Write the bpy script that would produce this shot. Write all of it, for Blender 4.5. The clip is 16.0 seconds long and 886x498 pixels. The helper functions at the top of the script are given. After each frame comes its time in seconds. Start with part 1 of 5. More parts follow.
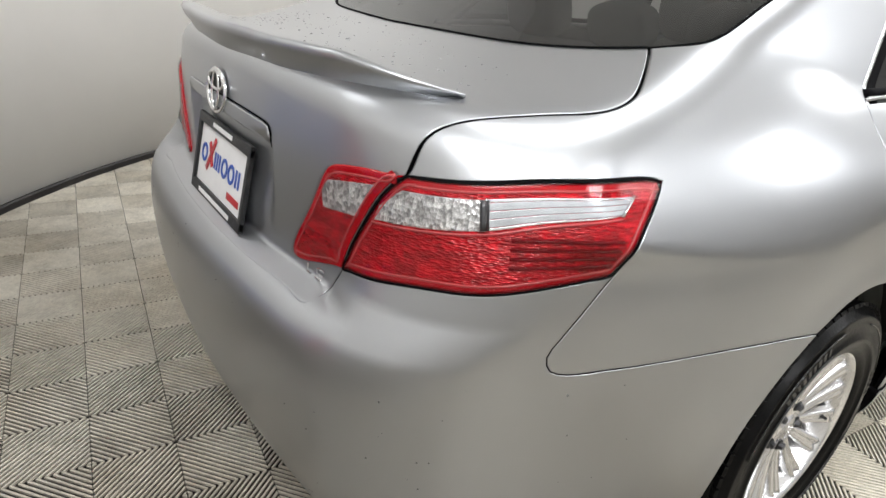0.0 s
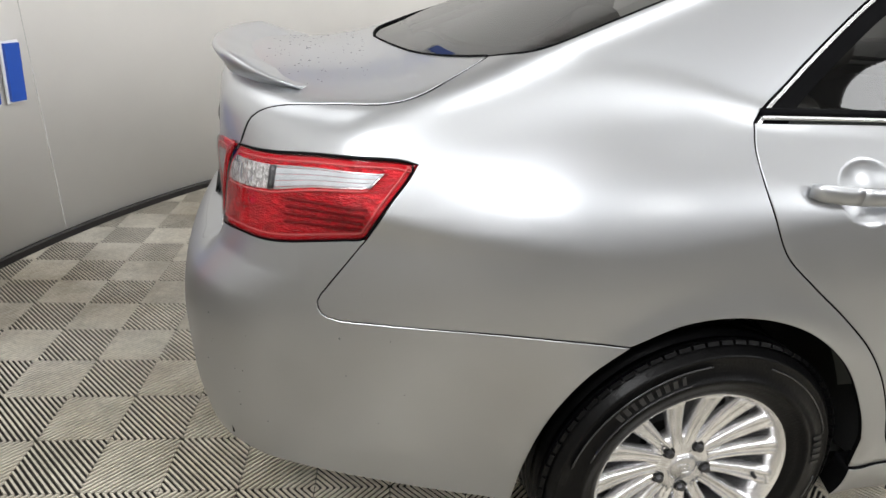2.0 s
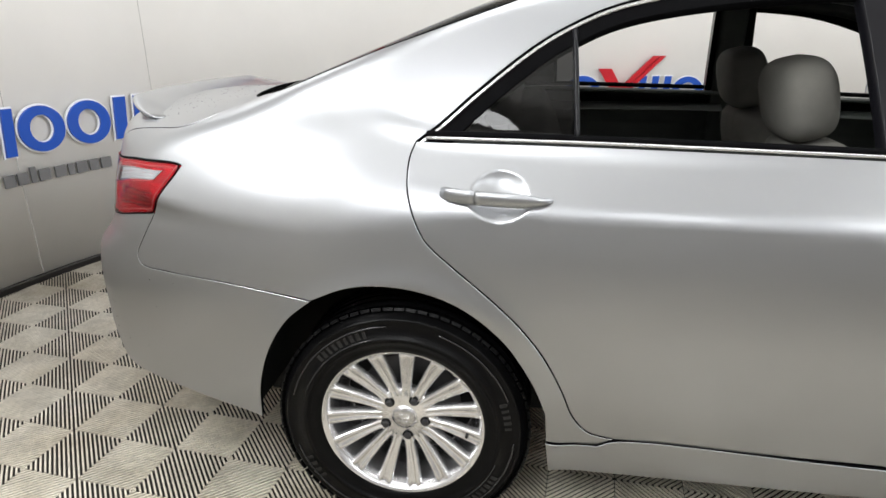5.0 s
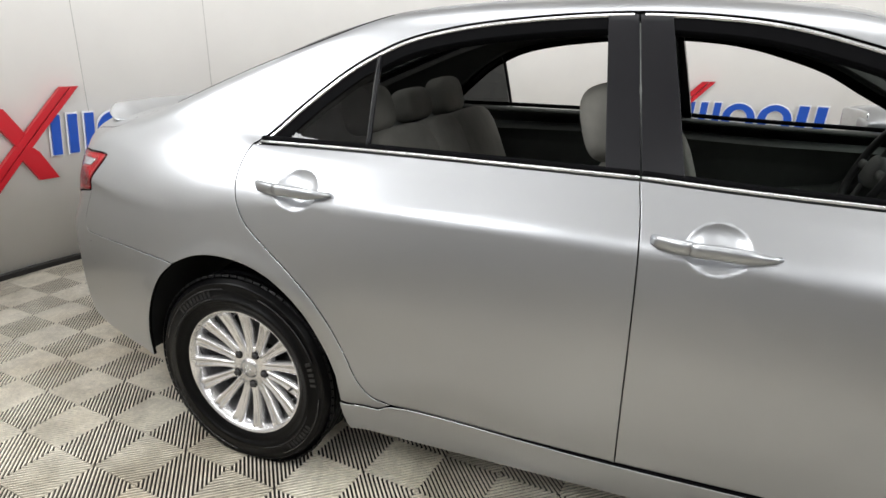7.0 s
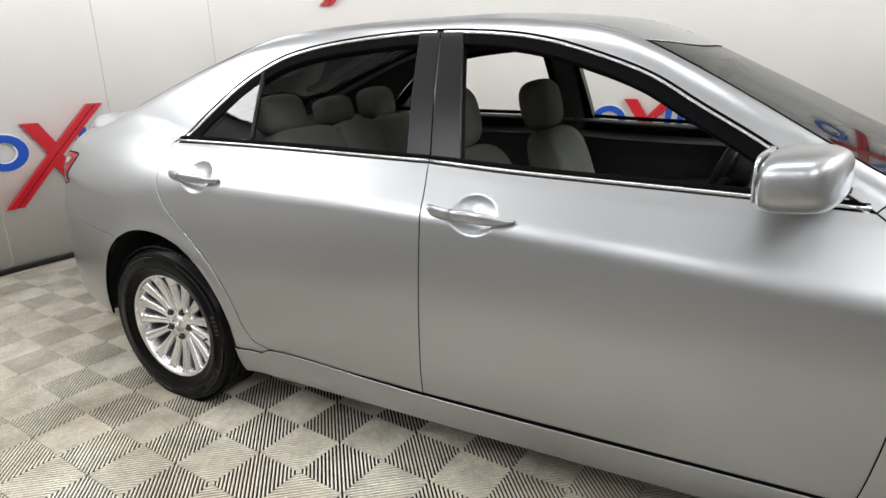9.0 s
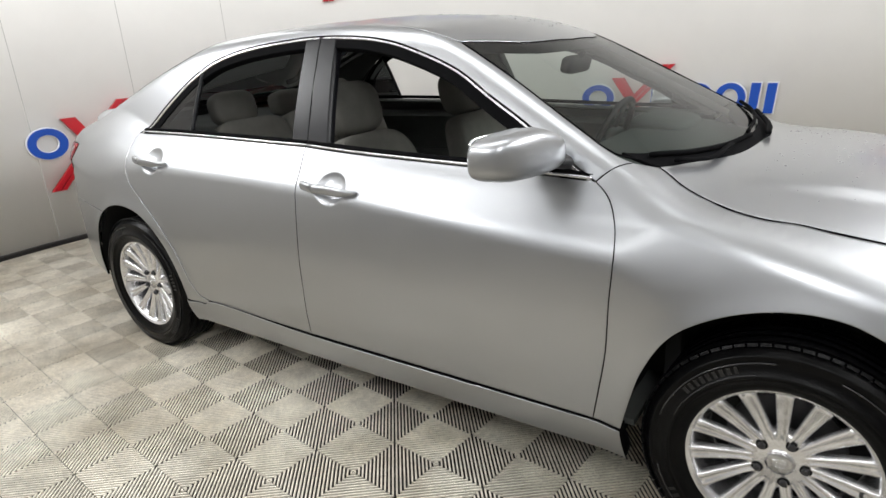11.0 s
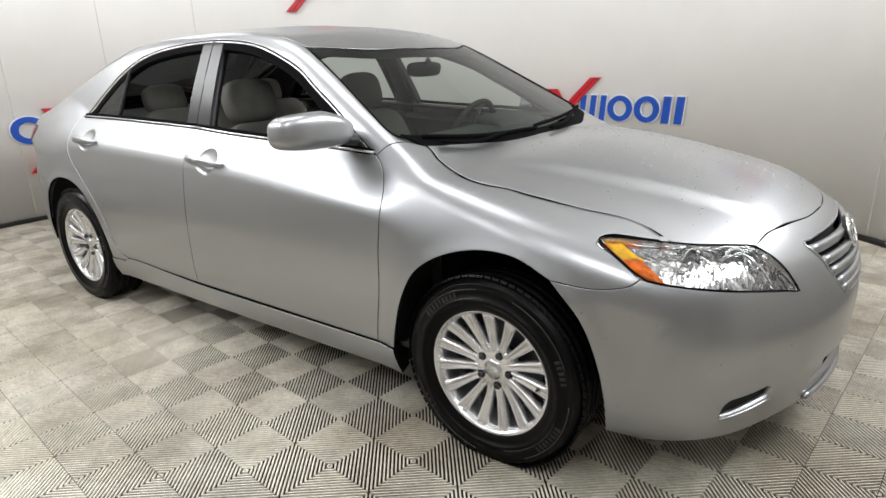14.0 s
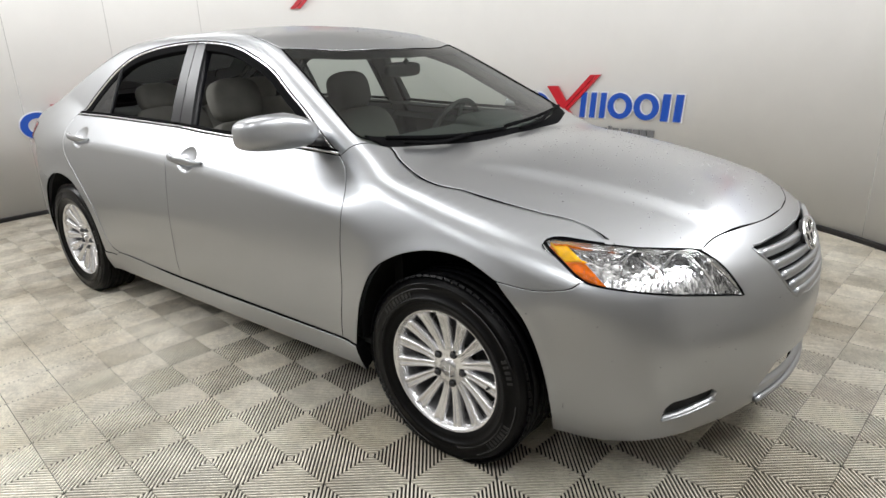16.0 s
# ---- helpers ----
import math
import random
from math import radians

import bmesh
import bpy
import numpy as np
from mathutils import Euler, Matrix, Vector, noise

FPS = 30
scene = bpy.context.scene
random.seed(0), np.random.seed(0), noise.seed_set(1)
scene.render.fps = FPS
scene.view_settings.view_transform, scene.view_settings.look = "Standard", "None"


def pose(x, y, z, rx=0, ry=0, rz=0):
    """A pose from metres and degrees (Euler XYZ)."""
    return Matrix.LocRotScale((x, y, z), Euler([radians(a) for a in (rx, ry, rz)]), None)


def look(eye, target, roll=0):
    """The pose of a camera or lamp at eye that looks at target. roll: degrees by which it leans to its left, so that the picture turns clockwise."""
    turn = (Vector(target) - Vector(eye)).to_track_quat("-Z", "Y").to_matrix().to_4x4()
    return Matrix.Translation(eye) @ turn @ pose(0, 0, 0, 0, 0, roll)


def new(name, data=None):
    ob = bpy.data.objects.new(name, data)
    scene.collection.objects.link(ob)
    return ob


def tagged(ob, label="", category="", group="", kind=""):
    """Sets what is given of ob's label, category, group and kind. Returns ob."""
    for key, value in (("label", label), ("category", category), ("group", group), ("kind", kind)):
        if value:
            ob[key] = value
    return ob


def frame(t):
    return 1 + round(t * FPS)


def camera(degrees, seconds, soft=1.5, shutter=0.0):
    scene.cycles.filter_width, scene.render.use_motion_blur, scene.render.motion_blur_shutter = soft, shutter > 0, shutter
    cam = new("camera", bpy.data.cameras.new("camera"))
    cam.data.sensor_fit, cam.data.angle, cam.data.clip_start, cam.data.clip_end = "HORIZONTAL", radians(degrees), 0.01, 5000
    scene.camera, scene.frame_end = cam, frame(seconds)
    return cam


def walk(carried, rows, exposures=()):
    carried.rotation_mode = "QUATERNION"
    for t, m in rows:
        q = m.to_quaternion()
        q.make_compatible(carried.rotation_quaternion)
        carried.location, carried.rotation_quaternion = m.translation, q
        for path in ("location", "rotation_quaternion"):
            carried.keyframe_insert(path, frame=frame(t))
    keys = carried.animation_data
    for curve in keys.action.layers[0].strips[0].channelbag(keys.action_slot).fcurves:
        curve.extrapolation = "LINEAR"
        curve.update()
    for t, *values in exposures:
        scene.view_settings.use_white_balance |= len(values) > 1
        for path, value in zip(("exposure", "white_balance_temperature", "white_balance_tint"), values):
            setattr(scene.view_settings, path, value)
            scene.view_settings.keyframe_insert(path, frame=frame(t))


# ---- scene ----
from mathutils.geometry import delaunay_2d_cdt

cam = camera(71.9, 16.0)
PATH = [
    (0, (-1.345, -1.254, 1.225), (-0.244, 0.189, 0.385), 4.9),
    (0.5, (-1.26, -1.41, 1.25), (-0.337, 0.141, 0.389), 5.0),
    (1, (-1.163, -1.605, 1.276), (-0.413, 0.042, 0.425), 3.8),
    (1.5, (-0.964, -1.674, 1.249), (-0.4, 0.061, 0.43), 3.5),
    (2, (-0.745, -1.74, 1.255), (-0.36, 0.048, 0.446), 3.2),
    (2.5, (-0.591, -1.872, 1.259), (-0.311, -0.054, 0.474), 2.8),
    (3, (-0.413, -1.971, 1.284), (-0.265, -0.134, 0.509), 1.9),
    (3.5, (-0.162, -1.975, 1.269), (-0.174, -0.127, 0.503), 1.7),
    (4, (0.002, -2.023, 1.283), (-0.127, -0.169, 0.545), 1.1),
    (4.5, (0.128, -2.145, 1.298), (-0.057, -0.287, 0.582), 0.5),
    (5, (0.29, -2.205, 1.307), (0.035, -0.345, 0.618), 0.0),
    (5.2, (0.385, -2.211, 1.297), (0.094, -0.351, 0.622), 0.1),
    (7.3, (1.345, -2.301, 1.33), (0.611, -0.548, 0.705), -0.1),
    (7.5, (1.406, -2.33, 1.33), (0.658, -0.582, 0.709), -0.5),
    (8, (1.6, -2.408, 1.332), (0.824, -0.669, 0.721), -1.2),
    (8.5, (1.84, -2.379, 1.318), (1.007, -0.664, 0.715), -1.0),
    (9, (2.04, -2.358, 1.321), (1.135, -0.674, 0.73), -1.3),
    (9.2, (2.112, -2.377, 1.324), (1.19, -0.702, 0.736), -1.6),
    (11.3, (2.949, -2.339, 1.366), (1.841, -0.803, 0.721), -3.6),
    (11.5, (3.01, -2.379, 1.35), (1.907, -0.833, 0.723), -3.0),
    (12, (3.205, -2.373, 1.317), (2.08, -0.834, 0.71), -2.0),
    (12.5, (3.402, -2.334, 1.308), (2.246, -0.817, 0.709), -2.0),
    (13, (3.518, -2.376, 1.313), (2.361, -0.861, 0.709), -2.2),
    (13.5, (3.624, -2.423, 1.318), (2.488, -0.892, 0.715), -2.1),
    (14, (3.728, -2.381, 1.313), (2.588, -0.853, 0.708), -1.9),
    (14.5, (3.851, -2.302, 1.309), (2.676, -0.802, 0.701), -2.0),
    (15, (3.907, -2.269, 1.312), (2.703, -0.794, 0.701), -2.3),
    (15.5, (3.924, -2.261, 1.325), (2.718, -0.79, 0.709), -2.3),
    (16, (3.916, -2.279, 1.337), (2.726, -0.796, 0.716), -1.9),
]
walk(cam, [(t, look(eye, target, roll)) for t, eye, target, roll in PATH], [(0, -.40), (4, -.40), (5, -.42), (9, -.55), (13, -.60), (16, -.56)])

# ---- light ----
world = bpy.data.worlds.new("world")
scene.world = world
world.use_nodes = True
world.node_tree.nodes["Background"].inputs[0].default_value = (0.9, 0.95, 1.0, 1)
world.node_tree.nodes["Background"].inputs[1].default_value = 0.02

CX, CY, RW, HW = 1.37, -0.455, 3.79, 3.7   # the round booth: centre, radius, height


def lamp(name, energy, size, m, colour=(.98, .99, 1)):
    d = bpy.data.lights.new(name, "AREA")
    d.energy, d.size, d.shape, d.color = energy, size, "DISK", colour
    ob = new(name, d)
    ob.matrix_world = m
    return ob


# unseen lights: a long one over the near flank, round fill lamps atop the wall
CEIL_X, CEIL_Y, CEIL_L, CEIL_W = .9, -.75, 3.2, 1.1
# a few lamps are known by mirrored blobs; the rest are added fill
LAMPS = ((8, 95, 176), (30, 75, 194), (160, 10, 0), (205, 75, 28), (240, 50, 45), (272, 16, 0), (308, 44, 172), (345, 18, 0))
strip_light = lamp("ceiling_light", 64, CEIL_L, pose(CEIL_X, CEIL_Y, HW - .07))
strip_light.data.shape, strip_light.data.size_y = "RECTANGLE", CEIL_W


def lamp_pose(deg, aim, back=0.0):
    a, b = radians(deg), radians(aim)
    eye = (CX + (3.50 + back) * math.cos(a), CY + (3.50 + back) * math.sin(a), 3.0 + back * .5)
    to = (CX + 3.7 * math.cos(b), CY + 3.7 * math.sin(b), .3) if aim else (CX + 1.2 * math.cos(a), CY + 1.0 * math.sin(a), .1)
    return look(eye, to)


for deg, power, aim in LAMPS:
    lamp("round_lamp", power, 1.05, lamp_pose(deg, aim))

# ---- materials ----
def nodes(name):
    m = bpy.data.materials.new(name)
    m.use_nodes = True
    t = m.node_tree
    return m, t, t.nodes["Principled BSDF"]


def node(t, kind, links=(), **props):
    n = t.nodes.new(kind)
    for k, v in props.items():
        if k in n.inputs.keys():
            n.inputs[k].default_value = v
    for i, s in links:
        t.links.new(s, n.inputs[i])
    return n


def surface(name, colour, rough=.5, metal=0, var=.12, scale=6, grain=0, grain_scale=200, coat=0, rough_var=.1, spec=.5, emit=0, coat_rough=.04):
    """A material with stains at a large scale, grain at a small one and fine relief."""
    m, t, p = nodes(name)
    co = node(t, "ShaderNodeTexCoord").outputs["Object"]
    big = node(t, "ShaderNodeTexNoise", [("Vector", co)], Scale=scale, Detail=6.0, Roughness=.6)
    fine = node(t, "ShaderNodeTexNoise", [("Vector", co)], Scale=grain_scale, Detail=3.0)
    ramp = t.nodes.new("ShaderNodeMapRange")
    t.links.new(big.outputs["Fac"], ramp.inputs["Value"])
    ramp.inputs["From Min"].default_value, ramp.inputs["From Max"].default_value = .3, .7
    ramp.inputs["To Min"].default_value, ramp.inputs["To Max"].default_value = 1 - var, 1 + var * .4
    mul = t.nodes.new("ShaderNodeVectorMath")
    mul.operation = "SCALE"
    mul.inputs[0].default_value = colour
    t.links.new(ramp.outputs[0], mul.inputs["Scale"])
    t.links.new(mul.outputs[0], p.inputs["Base Color"])
    rr = t.nodes.new("ShaderNodeMapRange")
    t.links.new(fine.outputs["Fac"], rr.inputs["Value"])
    rr.inputs["To Min"].default_value, rr.inputs["To Max"].default_value = rough * (1 - rough_var), min(1, rough * (1 + rough_var))
    t.links.new(rr.outputs[0], p.inputs["Roughness"])
    p.inputs["Metallic"].default_value = metal
    p.inputs["Coat Weight"].default_value = coat
    p.inputs["Coat Roughness"].default_value = coat_rough
    p.inputs["Specular IOR Level"].default_value = spec
    if grain:
        b = t.nodes.new("ShaderNodeBump")
        b.inputs["Strength"].default_value = grain
        b.inputs["Distance"].default_value = .002
        t.links.new(fine.outputs["Fac"], b.inputs["Height"])
        t.links.new(b.outputs[0], p.inputs["Normal"])
    if emit:
        p.inputs["Emission Color"].default_value = (*colour, 1)
        p.inputs["Emission Strength"].default_value = emit
    return m


def clear(name, colour, dark, rough=.01, gloss=1.0):
    """Thin glazing: lets light through with a tint and mirrors at its surface."""
    m = bpy.data.materials.new(name)
    m.use_nodes = True
    t = m.node_tree
    t.nodes.clear()
    out = t.nodes.new("ShaderNodeOutputMaterial")
    tr = t.nodes.new("ShaderNodeBsdfTransparent")
    tr.inputs[0].default_value = (*[c * dark for c in colour], 1)
    gl = t.nodes.new("ShaderNodeBsdfGlossy")
    gl.inputs["Roughness"].default_value = rough
    fr = t.nodes.new("ShaderNodeFresnel")
    fr.inputs["IOR"].default_value = 1.5
    mul = t.nodes.new("ShaderNodeMath")
    mul.operation = "MULTIPLY"
    mul.inputs[1].default_value = gloss
    t.links.new(fr.outputs[0], mul.inputs[0])
    mix = t.nodes.new("ShaderNodeMixShader")
    t.links.new(mul.outputs[0], mix.inputs[0])
    t.links.new(tr.outputs[0], mix.inputs[1])
    t.links.new(gl.outputs[0], mix.inputs[2])
    t.links.new(mix.outputs[0], out.inputs[0])
    return m


def prism_lens(name, colour, cell, low, metal, relief, stretch=(1, 1, 1)):
    """Small pressed prisms behind a smooth lens; dark and bright cells paint their sparkle."""
    m, t, p = nodes(name)
    co = node(t, "ShaderNodeTexCoord").outputs["Object"]
    mp = node(t, "ShaderNodeMapping", [("Vector", co)])
    mp.inputs["Scale"].default_value = stretch
    v = node(t, "ShaderNodeTexVoronoi", [("Vector", mp.outputs[0])], Scale=float(cell), Randomness=.75)
    w = node(t, "ShaderNodeTexNoise", [("Vector", mp.outputs[0])], Scale=cell * .22, Detail=3.0)
    sep = node(t, "ShaderNodeSeparateXYZ", [(0, v.outputs["Color"])])
    mix = node(t, "ShaderNodeMath", [(0, sep.outputs[0]), (1, w.outputs["Fac"])])
    mix.operation = "MULTIPLY"
    k = t.nodes.new("ShaderNodeMapRange")
    t.links.new(mix.outputs[0], k.inputs["Value"])
    k.inputs["From Min"].default_value, k.inputs["From Max"].default_value = .08, .46
    k.inputs["To Min"].default_value, k.inputs["To Max"].default_value = low, 1.0
    sc = t.nodes.new("ShaderNodeVectorMath")
    sc.operation = "SCALE"
    sc.inputs[0].default_value = colour
    t.links.new(k.outputs[0], sc.inputs["Scale"])
    t.links.new(sc.outputs[0], p.inputs["Base Color"])
    b = t.nodes.new("ShaderNodeBump")
    b.inputs["Strength"].default_value, b.inputs["Distance"].default_value = relief, .004
    t.links.new(v.outputs["Distance"], b.inputs["Height"])
    t.links.new(b.outputs[0], p.inputs["Normal"])
    p.inputs["Metallic"].default_value, p.inputs["Roughness"].default_value = metal, .16
    p.inputs["Specular IOR Level"].default_value = .3
    return m


PAINT = surface("silver_paint", (.41, .421, .438), .34, .96, .03, 1.2, 0, 1400, coat=.5, rough_var=.12, coat_rough=.11)
CHROME = surface("chrome", (.78, .78, .78), .10, 1, .05, 20)
SATIN = surface("satin_metal", (.62, .62, .63), .25, .9, .05, 30)
ALLOY = surface("alloy", (.84, .84, .855), .24, .9, .12, 18, coat=.3)
ALLOY_DARK = surface("alloy_barrel", (.09, .09, .095), .4, .85, .2, 14)
RUBBER = surface("tyre_rubber", (.0032, .0032, .0035), .30, 0, .4, 30, .35, 180, spec=.13)
LETTER = surface("tyre_lettering", (.011, .011, .012), .3, 0, .2, 30)
PLASTIC = surface("black_plastic", (.016, .016, .017), .45, 0, .2, 20, .2, 500)
GLOSS_BLACK = surface("black_trim", (.006, .006, .008), .30, 0, .15, 12, spec=.22)
SEAL_OR_GAP = surface("rubber_seal", (.0035, .0035, .004), .8, 0, .2, 20, spec=.04)
DARK = surface("underbody", (.006, .006, .006), .8, 0, .4, 6)
FABRIC = surface("seat_fabric", (.21, .205, .185), .9, 0, .16, 9, .6, 420, spec=.2)
TRIM = surface("door_trim", (.12, .127, .12), .7, 0, .15, 8, .3, 300, spec=.3)
HEADLINER = surface("headliner", (.11, .108, .104), .95, 0, .1, 6, .4, 350, spec=.1)
DASH = surface("dashboard", (.085, .09, .086), .65, 0, .12, 10, .4, 300)
RED = surface("red_lens", (.50, .004, .012), .08, 0, .2, 30, rough_var=.3, spec=.35)
RED_DEEP = surface("deep_red_lens", (.16, .002, .005), .1, 0, .15, 30, spec=.12)
SILVER_LENS = prism_lens("clear_lens_bowl", (.90, .90, .90), 170, .42, .5, .5, (1, 1, .8))
GREY_LENS = surface("grey_lens_bowl", (.56, .59, .62), .24, .2, .2, 34, .3, 60, coat=.6)
AMBER = prism_lens("amber_lens", (.95, .20, .004), 75, .55, 0, .5)
AMBER_LIT = prism_lens("yellow_lens", (1.0, .56, .006), 75, .6, 0, .5)
RUBBER_RIB = surface("polished_rubber", (.03, .03, .032), .20, 0, .3, 40, .1, 200, spec=.6)
BOWL = surface("reflector_bowl", (.66, .67, .68), .09, .95, .08, 30, .15, 40)
FACET = prism_lens("faceted_chrome", (.92, .93, .94), 85, .34, .85, .5, (1, 1, .4))
RED_FACET = prism_lens("red_prism_lens", (.74, .008, .020), 210, .36, .12, .6, (.5, .5, 1.5))
# pale rose, painting the highlight along the tail lamp rims
ROSE = surface("rose_lens_edge", (.62, .09, .10), .15, 0, .2, 40, spec=.5)
LENS = clear("clear_lens", (1, 1, 1), .98, .01, .6)
WINDSCREEN = clear("windscreen_glass", (.78, .87, .82), .68, .01, .8)
REAR_GLASS = clear("rear_glass", (.9, .92, .92), .24, .012, .9)
TINTED = clear("tinted_glass", (.8, .82, .82), .09, .012, .8)
WALL = surface("wall_vinyl", (.83, .817, .793), .42, 0, .05, 1.1, .08, 160, spec=.4)
UNSEEN_GREY = surface("entry_wall", (.46, .455, .45), .6, 0, .08, 1.4, .08, 120, spec=.3)
CEIL = surface("ceiling_paint", (.8, .79, .77), .8, 0, .04, 2)
BASE = surface("black_baseboard", (.014, .012, .012), .5, 0, .3, 5)
JOINT = surface("panel_joint", (.50, .49, .47), .6, 0, .2, 9)
BLUE = surface("blue_acrylic", (.012, .075, .42), .3, 0, .06, 5)
CRIMSON = surface("red_acrylic", (.50, .012, .022), .3, 0, .06, 5)
GREY = surface("grey_acrylic", (.16, .16, .165), .4, 0, .06, 5)
WHITE = surface("white_acrylic", (.85, .85, .85), .35, 0, .04, 5)
PLATE = surface("plate_white", (.8, .8, .8), .4, 0, .05, 20)


def tile_material():
    """Beige-grey ribbed plastic, mottled with dust and darker round three spots."""
    m, t, p = nodes("ribbed_tile")
    geo = t.nodes.new("ShaderNodeNewGeometry").outputs["Position"]
    info = t.nodes.new("ShaderNodeObjectInfo").outputs["Random"]
    n1 = node(t, "ShaderNodeTexNoise", [("Vector", geo)], Scale=1.3, Detail=8.0, Roughness=.65)
    n2 = node(t, "ShaderNodeTexNoise", [("Vector", geo)], Scale=55.0, Detail=4.0)
    r1 = t.nodes.new("ShaderNodeValToRGB")
    r1.color_ramp.elements[0].position, r1.color_ramp.elements[1].position = .36, .62
    r1.color_ramp.elements[0].color, r1.color_ramp.elements[1].color = (.56, .50, .395, 1), (.93, .88, .765, 1)
    t.links.new(n1.outputs["Fac"], r1.inputs[0])
    k = t.nodes.new("ShaderNodeMapRange")
    t.links.new(n2.outputs["Fac"], k.inputs["Value"])
    k.inputs["To Min"].default_value, k.inputs["To Max"].default_value = .72, 1.25
    n4 = node(t, "ShaderNodeTexNoise", [("Vector", geo)], Scale=310.0, Detail=5.0, Roughness=.75)
    k4 = t.nodes.new("ShaderNodeMapRange")
    t.links.new(n4.outputs["Fac"], k4.inputs["Value"])
    k4.inputs["From Min"].default_value, k4.inputs["From Max"].default_value = .3, .7
    k4.inputs["To Min"].default_value, k4.inputs["To Max"].default_value = .84, 1.20
    n5 = node(t, "ShaderNodeTexNoise", [("Vector", geo)], Scale=7.0, Detail=9.0, Roughness=.72)
    k5 = t.nodes.new("ShaderNodeMapRange")
    t.links.new(n5.outputs["Fac"], k5.inputs["Value"])
    k5.inputs["From Min"].default_value, k5.inputs["From Max"].default_value = .40, .56
    k5.inputs["To Min"].default_value, k5.inputs["To Max"].default_value = .84, 1.06
    grit = node(t, "ShaderNodeMath", [(0, k4.outputs[0]), (1, k5.outputs[0])])
    grit.operation = "MULTIPLY"
    k2 = t.nodes.new("ShaderNodeMapRange")
    t.links.new(info, k2.inputs["Value"])
    k2.inputs["To Min"].default_value, k2.inputs["To Max"].default_value = .9, 1.08
    mm = t.nodes.new("ShaderNodeMath")
    mm.operation = "MULTIPLY"
    t.links.new(k.outputs[0], mm.inputs[0])
    t.links.new(k2.outputs[0], mm.inputs[1])
    mg = node(t, "ShaderNodeMath", [(0, mm.outputs[0]), (1, grit.outputs[0])])
    mg.operation = "MULTIPLY"
    mm = mg
    # broad patches round three spots, darker towards their middles, with ragged edges
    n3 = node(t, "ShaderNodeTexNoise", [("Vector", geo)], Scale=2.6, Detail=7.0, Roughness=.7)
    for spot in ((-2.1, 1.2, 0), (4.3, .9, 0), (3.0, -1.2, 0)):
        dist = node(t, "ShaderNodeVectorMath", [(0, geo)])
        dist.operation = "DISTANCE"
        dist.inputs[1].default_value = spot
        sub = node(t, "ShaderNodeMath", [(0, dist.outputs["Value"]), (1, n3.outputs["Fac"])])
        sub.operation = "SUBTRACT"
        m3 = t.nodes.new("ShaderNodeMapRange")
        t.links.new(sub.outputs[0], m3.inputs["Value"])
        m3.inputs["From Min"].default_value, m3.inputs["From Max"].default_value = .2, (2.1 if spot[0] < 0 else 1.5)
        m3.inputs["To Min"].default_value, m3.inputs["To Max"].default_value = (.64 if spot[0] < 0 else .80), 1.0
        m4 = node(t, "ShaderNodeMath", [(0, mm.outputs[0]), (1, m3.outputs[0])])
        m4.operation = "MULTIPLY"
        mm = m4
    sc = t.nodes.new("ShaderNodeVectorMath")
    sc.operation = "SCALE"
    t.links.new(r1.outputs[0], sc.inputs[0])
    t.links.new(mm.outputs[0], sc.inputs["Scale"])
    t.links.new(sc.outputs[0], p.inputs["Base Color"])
    p.inputs["Roughness"].default_value = .55
    return m


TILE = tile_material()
TILE_BASE = surface("tile_base", (.016, .0135, .010), .8, 0, .3, 12)

# ---- mesh helpers ----
def linked(name, me, material, parent=None, label=""):
    if material:
        me.materials.append(material)
    ob = new(name, me)
    ob.parent = parent
    if label:
        ob["label"] = label
    return ob


def part(name, bm, material, parent=None, label="", smooth=False):
    me = bpy.data.meshes.new(name)
    bmesh.ops.recalc_face_normals(bm, faces=bm.faces)
    bm.to_mesh(me)
    bm.free()
    if smooth:
        me.polygons.foreach_set("use_smooth", [True] * len(me.polygons))
    return linked(name, me, material, parent, label)


def thing(name, label, category, m=None, group="", kind=""):
    ob = tagged(new(name), label, category, group, kind)
    ob.empty_display_size = .1
    if m is not None:
        ob.matrix_world = m
    return ob


def box(bm, size, m, bevel=.0):
    g = bmesh.ops.create_cube(bm, size=1, matrix=m @ Matrix.Diagonal((*size, 1)))
    if bevel:
        es = list({e for v in g["verts"] for e in v.link_edges})
        bmesh.ops.bevel(bm, geom=es, offset=bevel, segments=2, affect="EDGES", profile=.6)
    return bm


def ring(bm, r, z, n=64, m=Matrix()):
    return [bm.verts.new(m @ Vector((r * math.cos(2 * math.pi * i / n), r * math.sin(2 * math.pi * i / n), z))) for i in range(n)]


def lathe(profile, n=64, m=Matrix(), closed=False):
    """A turned form about z from (radius, z) pairs."""
    bm = bmesh.new()
    rings = [ring(bm, max(r, 1e-4), z, n, m) for r, z in profile]
    if closed:
        rings.append(rings[0])
    for a, b in zip(rings, rings[1:]):
        for i in range(n):
            bm.faces.new((a[i], a[(i + 1) % n], b[(i + 1) % n], b[i]))
    return bm


